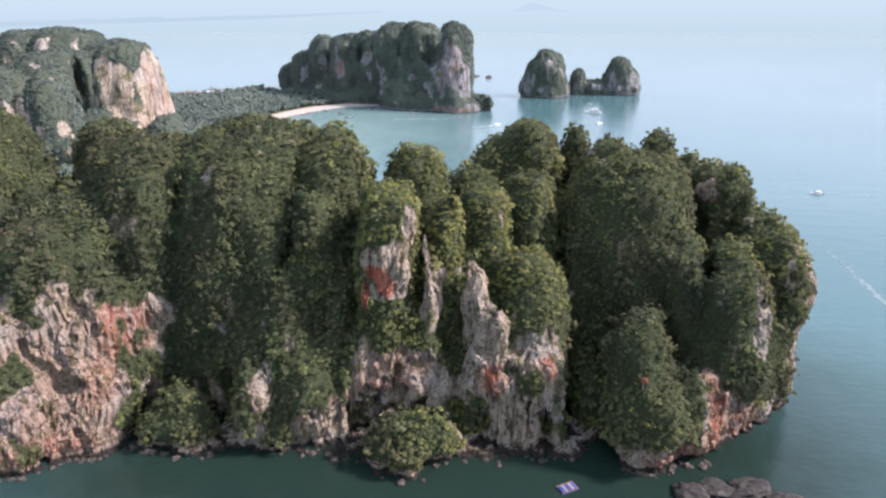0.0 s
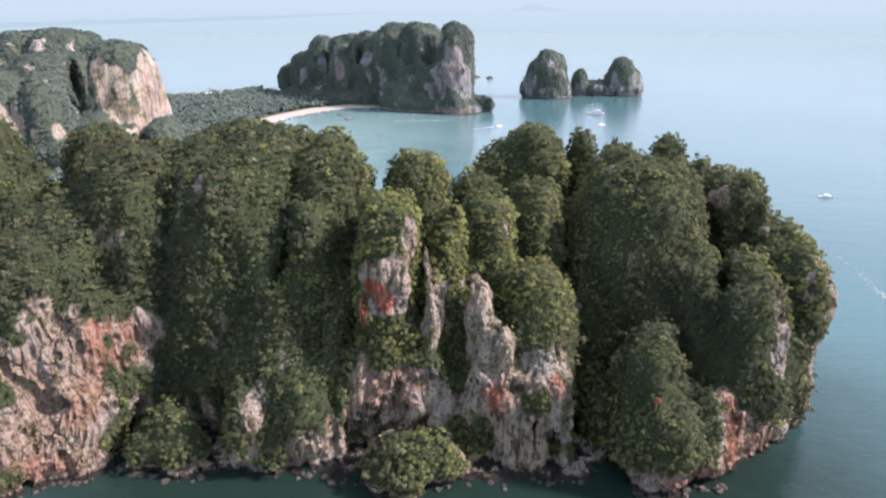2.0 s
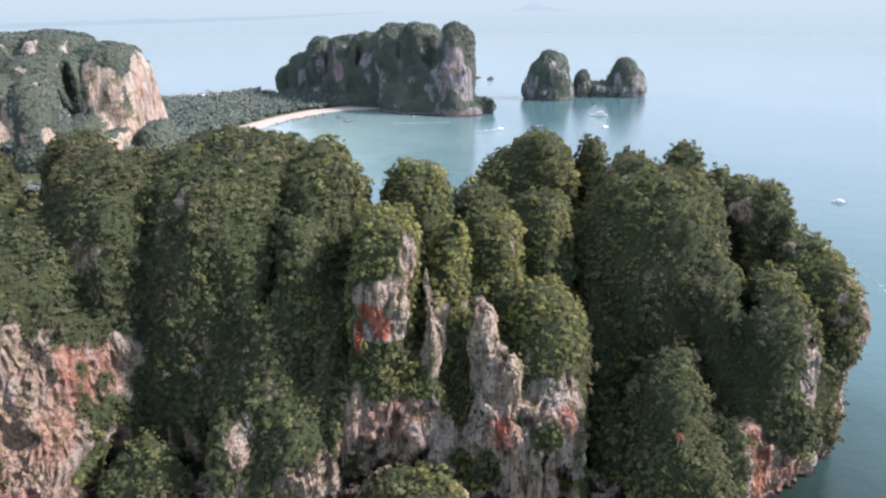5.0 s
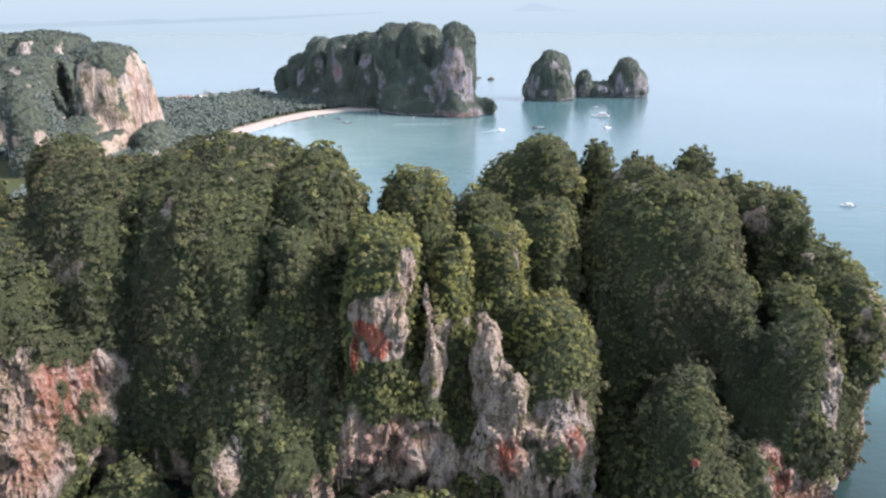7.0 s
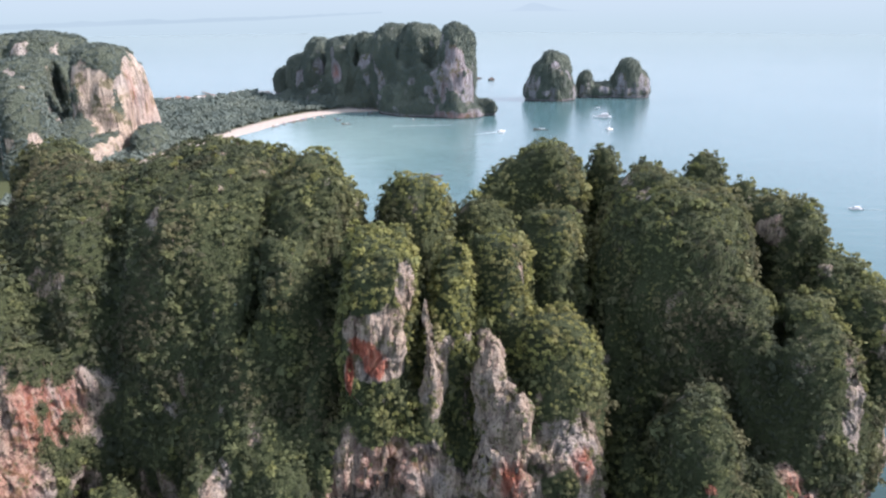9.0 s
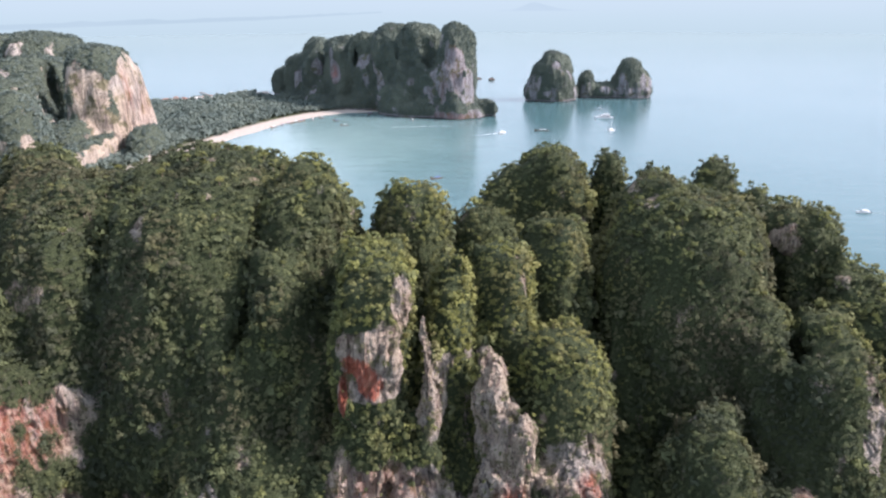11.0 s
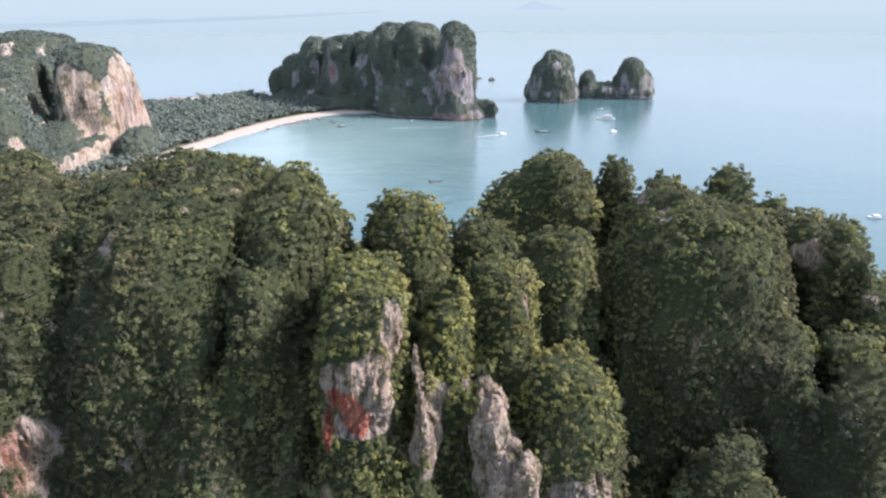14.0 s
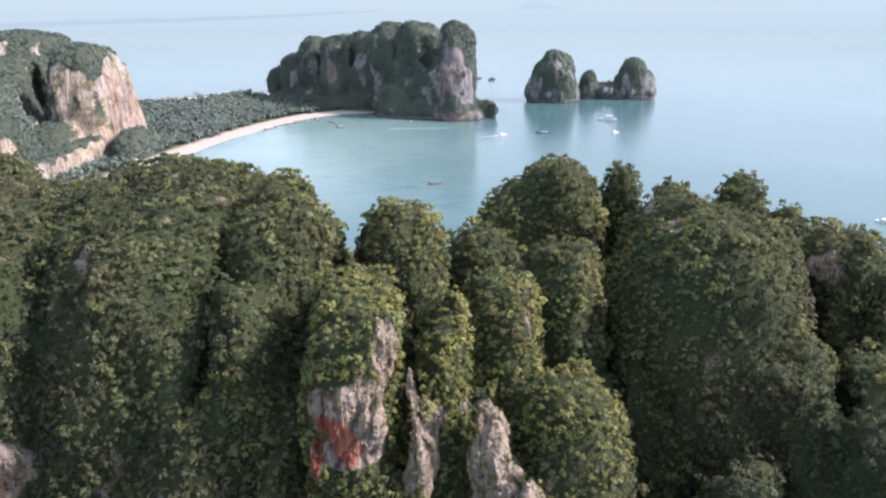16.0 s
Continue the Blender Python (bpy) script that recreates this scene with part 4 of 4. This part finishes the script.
# ---- far coast and island, their pale haze painted as emission ----
def far_coast(name, a0, a1, base0, base1, top0, top1, bump, label):
    """A strip of hills on the horizon between two bearings (degrees right of +y)."""
    k = 60
    rows = []
    for i in range(k + 1):
        t = i / k
        a = radians(a0 + (a1 - a0) * t)
        lo, hi = base0 + (base1 - base0) * t, top0 + (top1 - top0) * t
        hi = max(lo + 1, hi + bump * (noise.noise((t * 7, 3.1, 0)) + 0.5 * noise.noise((t * 21, 9.1, 0))))
        for d, z in ((4835, lo), (4835, hi), (4855, lo), (4855, hi)):
            rows.append((d * math.sin(a), 50 + d * math.cos(a), z))
    i = np.arange(k) * 4
    q = np.concatenate([np.stack([i + a, i + b, i + 4 + b, i + 4 + a], 1) for a, b in ((0, 1), (1, 3), (3, 2), (2, 0))])
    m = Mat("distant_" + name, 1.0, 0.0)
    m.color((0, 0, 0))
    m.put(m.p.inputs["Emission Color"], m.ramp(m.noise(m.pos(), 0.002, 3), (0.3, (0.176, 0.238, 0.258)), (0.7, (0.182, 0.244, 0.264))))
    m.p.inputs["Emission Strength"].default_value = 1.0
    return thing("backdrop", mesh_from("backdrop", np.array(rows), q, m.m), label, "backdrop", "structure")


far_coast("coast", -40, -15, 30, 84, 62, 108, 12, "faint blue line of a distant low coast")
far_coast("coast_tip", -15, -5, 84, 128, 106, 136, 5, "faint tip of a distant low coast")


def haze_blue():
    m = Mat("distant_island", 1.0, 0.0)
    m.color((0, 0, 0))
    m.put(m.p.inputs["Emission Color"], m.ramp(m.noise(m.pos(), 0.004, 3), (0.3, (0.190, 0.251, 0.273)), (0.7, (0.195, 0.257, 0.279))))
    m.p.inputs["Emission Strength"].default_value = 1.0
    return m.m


ISLAND_HAZE = haze_blue()


def far_island():
    k = 40
    rows = []
    for i in range(k + 1):
        t = i / k
        a = radians(4.2 + 7.4 * t)
        z = 137 + 6 * math.sin(math.pi * t) + 46 * math.exp(-((t - 0.42) / 0.15) ** 2) + 12 * math.exp(-((t - 0.62) / 0.14) ** 2) + 2 * noise.noise((t * 9, 0, 0))
        for d, h in ((4835, 136), (4835, z), (4855, 136), (4855, z)):
            rows.append((d * math.sin(a), 50 + d * math.cos(a), h))
    i = np.arange(k) * 4
    q = np.concatenate([np.stack([i + a, i + b, i + 4 + b, i + 4 + a], 1) for a, b in ((0, 1), (1, 3), (3, 2), (2, 0))])
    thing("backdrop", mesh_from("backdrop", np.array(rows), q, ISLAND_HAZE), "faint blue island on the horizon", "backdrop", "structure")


far_island()


# ---- boulders at the water's edge ----
def boulder_mesh(seed, squash=0.6):
    bm = bmesh.new()
    bmesh.ops.create_icosphere(bm, subdivisions=3, radius=1.0)
    r = random.Random(seed)
    o = Vector((r.random() * 50, r.random() * 50, r.random() * 50))
    for v in bm.verts:
        p = v.co.copy()
        cut = max(0.0, noise.noise(p * 0.8 + o)) * 0.5 + 0.28 * noise.noise(p * 1.7 + o) + 0.12 * noise.noise(p * 4 + o)
        v.co = p * (0.85 + cut)
        v.co.z *= squash
    me = bpy.data.meshes.new("boulder")
    bm.to_mesh(me)
    bm.free()
    return me


def boulder_material(name, c0, c1, c2):
    m = Mat(name, 0.8, 0.3)
    n = m.noise(m.pos(1, 1, 0.6), 0.6, 6, 0.7)
    c = m.ramp(n, (0.38, c0), (0.5, c1), (0.62, c2))
    z = m.node("SeparateXYZ", {0: m.pos()}).outputs[2]
    wet = m.math("ADD", m.math("MULTIPLY", z, 0.5), n)
    m.color(m.mix(m.ramp(wet, (0.55, 1), (0.95, 0)), c, (0.03, 0.027, 0.024)))
    m.bump(n, 0.8, 0.5)
    return m.m


PALE_ROCK = boulder_material("shore_boulder", (0.025, 0.022, 0.020), (0.050, 0.043, 0.037), (0.11, 0.09, 0.078))
DARK_ROCK = boulder_material("dark_slab", (0.010, 0.009, 0.009), (0.020, 0.018, 0.017), (0.050, 0.045, 0.042))
stones = [boulder_mesh(k) for k in range(6)]
for me in stones:
    me.materials.append(PALE_ROCK)
slabs = [boulder_mesh(k + 10, 0.5) for k in range(3)]
for me in slabs:
    me.materials.append(DARK_ROCK)


def along_shore(x):
    """y of the headland's foot at x: its front-most point just above the water."""
    low = RV[(RV[:, 2] > 0.3) & (RV[:, 2] < 3.0) & (np.abs(RV[:, 0] - x) < 1.2)]
    return float(low[:, 1].min()) if len(low) else None


r = random.Random(5)
for k in range(150):
    x = r.choice((r.uniform(-165, -84), r.uniform(-165, -84), r.uniform(-60, 48), r.uniform(60, 96)))
    y = along_shore(x)
    if y is None:
        continue
    size = r.uniform(0.35, 1.3) * (1.5 if r.random() < 0.12 else 1)
    ob = thing("boulder", stones[k % 6], "weathered limestone boulder at the water's edge", "boulder", "", "boulders along the shore")
    ob.matrix_world = Matrix.Translation((x, y - abs(r.gauss(0, 1.3)), size * 0.15)) @ Matrix.Rotation(r.random() * 6.28, 4, "Z") @ Matrix.Diagonal((size * r.uniform(0.8, 1.4), size, size * r.uniform(0.7, 1.1), 1))
for k, (x, y, sx, sy, sz, turn) in enumerate(((83, 181, 6, 7, 5.0, 20), (93, 184, 8, 5, 4.5, -10), (104, 184, 9, 6, 5.5, 30), (113, 178, 7, 5, 3.6, 0), (90, 175, 5, 4, 3.2, 70), (101, 175, 8, 5, 3.5, 15))):
    ob = thing("rock_slab", slabs[k % 3], "low dark rock slab lying off the headland", "rock", "", "dark slabs off the headland")
    ob.matrix_world = Matrix.Translation((x, y, 0.3)) @ Matrix.Rotation(radians(turn), 4, "Z") @ Matrix.Diagonal((sx, sy, sz, 1))
for x, y, sx, sz in ((76, 1631, 9, 9), (109, 1604, 8, 11), (84, 1640, 6, 5)):
    ob = thing("islet", stones[1], "small dark rock islet beyond the far headland", "islet", "", "rock islets")
    ob.matrix_world = Matrix.Translation((x, y, 0)) @ Matrix.Diagonal((sx, sx, sz, 1))


# ---- stalactites along the lip of the cave ----
def stalactite_mesh(seed):
    r = random.Random(seed)
    bm = bmesh.new()
    rings = []
    for i in range(6):
        t = i / 5
        w = (1 - t) ** 0.8 * 0.5 + 0.03
        rings.append([bm.verts.new((math.cos(a * 1.0472) * w * r.uniform(0.8, 1.2) + t * 0.15, math.sin(a * 1.0472) * w * r.uniform(0.8, 1.2), 0.4 - t * 2.4)) for a in range(6)])
    for p, n in zip(rings, rings[1:]):
        for k in range(6):
            bm.faces.new((p[k], n[k], n[(k + 1) % 6], p[(k + 1) % 6]))
    bm.faces.new(rings[-1])
    me = bpy.data.meshes.new("stalactite")
    bm.to_mesh(me)
    bm.free()
    me.materials.append(PALE_ROCK)
    return me


drips = [stalactite_mesh(k) for k in range(4)]
under = face_data(RV, RQ)
lip = (under[1][:, 2] < -0.45) & (under[0][:, 0] > -48) & (under[0][:, 0] < 44) & (under[0][:, 1] < 222) & (under[0][:, 2] > 8) & (under[0][:, 2] < 34)
spots = under[0][lip]
headland = bpy.data.objects["headland"]
for k in range(min(150, len(spots))):
    p = spots[r.randrange(len(spots))]
    ob = new("stalactite", drips[k % 4])
    ob.parent = headland
    w = r.uniform(0.7, 1.6)
    ob.matrix_basis = Matrix.Translation(Vector(p.tolist()) - headland.location) @ Matrix.Rotation(r.random() * 6, 4, "Z") @ Matrix.Diagonal((w, w, r.uniform(0.8, 2.6), 1))


# ---- boats ----
HULL_WHITE = plain("white_gelcoat", (0.66, 0.66, 0.66), 0.3, 0.05, 0.5)
HULL_WOOD = plain("dark_boat_wood", (0.13, 0.085, 0.06), 0.6, 0.3, 2.0)
GLASS_DARK = plain("tinted_cabin_glass", (0.03, 0.04, 0.05), 0.1, 0.1)
CANVAS_BLUE = plain("blue_canvas", (0.06, 0.07, 0.28), 0.8, 0.2)
FOAM = plain("wake_foam", (0.62, 0.68, 0.70), 0.8, 0.15, 0.3)


def hull(length, beam, depth, sheer=0.25, fine=0.9):
    """A boat's hull, bow towards +x, waterline at z = 0."""
    bm = bmesh.new()
    rings = []
    for i in range(13):
        t = i / 12
        w = beam / 2 * min(1.0, (0.72 + 0.5 * t)) * (1 - max(0, (t - 0.5) / 0.5) ** 2 * fine)
        x = (t - 0.5) * length
        top = depth * (0.6 + sheer * max(0, t - 0.4) ** 2 * 4)
        ring = [(-w, top), (-w * 0.92, 0.1), (-w * 0.5, -depth * 0.3), (0, -depth * 0.4), (w * 0.5, -depth * 0.3), (w * 0.92, 0.1), (w, top), (w * 0.9, top - 0.1), (-w * 0.9, top - 0.1)]
        rings.append([bm.verts.new((x, y, z)) for y, z in ring])
    for p, n in zip(rings, rings[1:]):
        for k in range(9):
            bm.faces.new((p[k], n[k], n[(k + 1) % 9], p[(k + 1) % 9]))
    bm.faces.new(rings[0])
    bm.faces.new(rings[-1][::-1])
    bmesh.ops.recalc_face_normals(bm, faces=bm.faces)
    return bm


def block(x0, x1, y0, y1, z0, z1, rake=0.0, bevel=0.1):
    """A box with rounded edges, its front raked back."""
    bm = bmesh.new()
    bmesh.ops.create_cube(bm, size=1)
    for v in bm.verts:
        top = v.co.z > 0
        v.co = Vector((x1 - (rake if top else 0) if v.co.x > 0 else x0 + (rake * 0.3 if top else 0), y1 if v.co.y > 0 else y0, z1 if top else z0))
    bmesh.ops.bevel(bm, geom=list(bm.edges), offset=bevel, segments=2, affect="EDGES")
    return bm


def yacht(x, y, turn, length, label):
    k = length / 26
    top = tagged(new("yacht"), label, "boat")
    part("hull", hull(length, 6.5 * k, 2.6 * k), HULL_WHITE, top)
    cabin = part("cabin", block(-9 * k, 6 * k, -2.4 * k, 2.4 * k, 1.4 * k, 3.8 * k, 1.6 * k, 0.2), HULL_WHITE, top)
    part("window", block(-8 * k, 5.4 * k, -2.45 * k, 2.45 * k, 2.4 * k, 3.2 * k, 0.5 * k, 0.04), GLASS_DARK, cabin, "dark tinted window band")
    part("upper_deck", block(-8 * k, 2.5 * k, -2 * k, 2 * k, 3.8 * k, 5.6 * k, 1.2 * k, 0.2), HULL_WHITE, top)
    part("roof", block(-7.5 * k, 1 * k, -2.2 * k, 2.2 * k, 5.7 * k, 5.9 * k, 0.3, 0.05), HULL_WHITE, top)
    top.matrix_world = pose(x, y, 0, 0, 0, turn)
    return top


def longtail(x, y, turn, length=13.0, canopy=True):
    top = tagged(new("longtail_boat"), "slim dark wooden longtail boat with a canvas canopy", "boat", "longtail boats in the bay")
    part("hull", hull(length, 1.9, 1.1, 1.4, 0.97), HULL_WOOD, top)
    part("canopy", block(-length * 0.3, length * 0.15, -0.9, 0.9, 2.0, 2.15, 0.1, 0.05), HULL_WHITE if turn % 2 else CANVAS_BLUE, top, "canvas canopy")
    for px in (-length * 0.28, length * 0.13):
        for py in (-0.8, 0.8):
            part("post", block(px - 0.04, px + 0.04, py - 0.04, py + 0.04, 0.4, 2.05, 0, 0.01), HULL_WOOD, top)
    part("engine", block(-length * 0.5 - 0.3, -length * 0.5 + 0.5, -0.3, 0.3, 0.7, 1.3, 0.1, 0.08), GLASS_DARK, top)
    top.matrix_world = pose(x, y, 0, 0, 0, turn)
    return top


def catamaran(x, y, turn):
    top = tagged(new("catamaran"), "small white catamaran at anchor in the bay", "boat")
    for side in (-1, 1):
        bm = hull(10, 1.3, 1.4)
        bmesh.ops.translate(bm, verts=bm.verts, vec=(0, side * 2.0, 0))
        part("hull", bm, HULL_WHITE, top)
    part("deck", block(-4, 2.5, -2.2, 2.2, 0.8, 1.1, 0.2, 0.05), HULL_WHITE, top)
    part("cabin", block(-3, 1.2, -1.7, 1.7, 1.1, 2.5, 0.8, 0.2), HULL_WHITE, top)
    part("mast", block(0.2, 0.4, -0.1, 0.1, 2.0, 13.0, 0, 0.03), HULL_WHITE, top)
    top.matrix_world = pose(x, y, 0, 0, 0, turn)
    return top


def speedboat(x, y, turn):
    top = tagged(new("speedboat"), "white speedboat under way with a low cabin", "boat")
    part("hull", hull(11, 3.2, 1.6), HULL_WHITE, top)
    cabin = part("cabin", block(-2.5, 2.2, -1.2, 1.2, 0.8, 2.2, 0.9, 0.15), HULL_WHITE, top)
    part("windscreen", block(0.6, 2.3, -1.0, 1.0, 1.3, 1.9, 0.5, 0.05), GLASS_DARK, cabin, "dark windscreen")
    part("roof", block(-3.5, 1.2, -1.3, 1.3, 2.3, 2.45, 0.2, 0.05), HULL_WHITE, top)
    for side in (-0.5, 0.5):
        part("outboard_motor", block(-5.9, -5.3, side - 0.25, side + 0.25, 0.2, 1.5, 0.1, 0.08), GLASS_DARK, top)
    top.matrix_world = pose(x, y, 0, 0, 0, turn)
    return top


FAINT_FOAM = plain("thin_foam", (0.17, 0.235, 0.24), 0.5, 0.15, 0.3)


def wake(x, y, turn, length, width, label, foam=FOAM):
    """Broken foam behind a boat: flat flecks that thin out astern."""
    r = np.random.RandomState(int(abs(x)) + 3)
    v, f = [], []
    for k in range(int(length * 2.2)):
        t = r.rand() ** 1.4
        c = np.array((-t * length, r.normal() * width * (0.15 + 0.5 * t), 0.03 + 0.01 * (k % 7)))
        a, w = r.uniform(0.6, 2.2), r.uniform(0.1, 0.35) * (1.3 - t)
        f.append([len(v) + i for i in range(4)])
        v += [c + (-a, -w, 0), c + (0, -w * 1.6, 0), c + (a, w, 0), c + (0, w * 1.6, 0)]
    ob = thing("boat_wake", mesh_from("boat_wake", np.array(v), np.array(f, np.int32), foam), label, "wake", "stuff")
    ob.matrix_world = pose(x, y, 0, 0, 0, turn)


yacht(237, 1050, 178, 27, "large white tour boat with two decks at anchor")
yacht(252, 1150, 160, 9, "small white motor boat near the sea stacks")
catamaran(222.7, 946, 30)
longtail(130, 944, 175, 20)
speedboat(332, 567, 174)
wake(337, 566.5, 174, 40, 0.5, "thin dark line of churned water trailing behind the speedboat", FAINT_FOAM)
wake(74, 930, 28, 38, 2.6, "short white wake crossing the bay")
wake(246, 330, -100, 120, 3.5, "faint broken wake on open water beside the headland", FAINT_FOAM)
wake(-72, 980, 184, 84, 0.5, "thin pale wake line below the rock tower")
speedboat(76, 931, 28)
for k, (x, y) in enumerate(((-236, 1020), (-228, 1032), (-222, 1042), (-208, 1052), (-243, 1004), (-198, 1066), (-172, 1040), (-154, 1000), (-22, 690), (-250, 985), (-130, 1105), (-60, 1040))):
    longtail(x + 14, y - 6, 20 + 23 * k, 11 + k % 3)


# ---- moored raft in the cove ----
HULL_GREY = plain("worn_canvas", (0.30, 0.29, 0.33), 0.9, 0.2)


def raft(x, y, turn):
    top = tagged(new("raft"), "moored raft with blue and white covers in the cove", "raft")
    for k in range(3):
        part("float", block(-4, 4, -2.4 + k * 2.0, -1.4 + k * 2.0, -0.3, 0.35, 0, 0.15), CANVAS_BLUE, top, "long blue float")
    for k in range(9):
        part("plank", block(-3.9 + k * 0.87, -3.15 + k * 0.87, -2.5, 2.7, 0.36, 0.46, 0, 0.02), HULL_WOOD, top)
    for k in range(5):
        part("cover", block(-3.6 + k * 1.5, -2.6 + k * 1.5, -2.0, 1.6, 0.47, 1.0, 0.2, 0.1), CANVAS_BLUE if k % 2 == 0 else HULL_GREY, top, "folded canvas cover")
    top.matrix_world = pose(x, y, 0, 0, 0, turn) @ Matrix.Scale(0.85, 4)


raft(42.5, 185, 25)


# ---- village behind the beach ----
WALLS = plain("plaster_wall", (0.40, 0.37, 0.33), 0.8, 0.15)
ROOFS = [plain("rusty_roof", (0.17, 0.095, 0.07), 0.7), plain("pale_roof", (0.42, 0.42, 0.41), 0.6, 0.2), plain("brown_roof", (0.16, 0.12, 0.10), 0.8)]


def house(x, y, turn, w, d, h, roof):
    top = tagged(new("house"), ("low house with a rusty red roof among trees", "low house with a pale metal roof among trees", "low house with a brown roof among trees")[roof], "house", "village houses")
    wall_ob = part("wall", block(-w / 2, w / 2, -d / 2, d / 2, -1, h, 0, 0.05), WALLS, top)
    for k in (-1, 0, 1):
        part("window", block(k * w / 3.4 - 0.7, k * w / 3.4 + 0.7, -d / 2 - 0.06, -d / 2 + 0.1, 1.0, 2.2, 0, 0.02), GLASS_DARK, wall_ob, "dark window")
    bm = bmesh.new()
    o = 0.9
    a = [bm.verts.new(p) for p in ((-w / 2 - o, -d / 2 - o, h), (w / 2 + o, -d / 2 - o, h), (w / 2 + o, d / 2 + o, h), (-w / 2 - o, d / 2 + o, h))]
    b = [bm.verts.new(p) for p in ((-w / 4, 0, h + d * 0.33), (w / 4, 0, h + d * 0.33))]
    for f in ((a[0], a[1], b[1], b[0]), (a[1], a[2], b[1]), (a[2], a[3], b[0], b[1]), (a[3], a[0], b[0]), (a[3], a[2], a[1], a[0])):
        bm.faces.new(f)
    part("roof", bm, ROOFS[roof], top)
    top.matrix_world = pose(x, y, 2.6, 0, 0, turn)


r = random.Random(11)
for k in range(11):
    house(-482 + k * 7.5 + r.uniform(-4, 4), 1226 + k * 4.5 + r.uniform(-14, 10), r.uniform(-30, 30), r.uniform(9, 17), r.uniform(7, 10), r.uniform(3.5, 6), (0, 1, 2, 1)[k % 4])
for k in range(3):
    house(-396 + k * 9 + r.uniform(-3, 3), 1330 + k * 12, r.uniform(-30, 30), r.uniform(8, 13), r.uniform(6, 8), 4, 1)


def pier():
    top = tagged(new("pier"), "thin dark pier running out behind the village", "pier")
    part("deck", block(-45, 45, -1.5, 1.5, 2.4, 2.8, 0, 0.05), HULL_WOOD, top)
    for k in range(10):
        for side in (-1.2, 1.2):
            part("pile", block(-43 + k * 9.5, -42.6 + k * 9.5, side - 0.2, side + 0.2, -2, 2.4, 0, 0.05), HULL_WOOD, top)
    top.matrix_world = pose(-452, 1345, 0, 0, 0, 125)


pier()
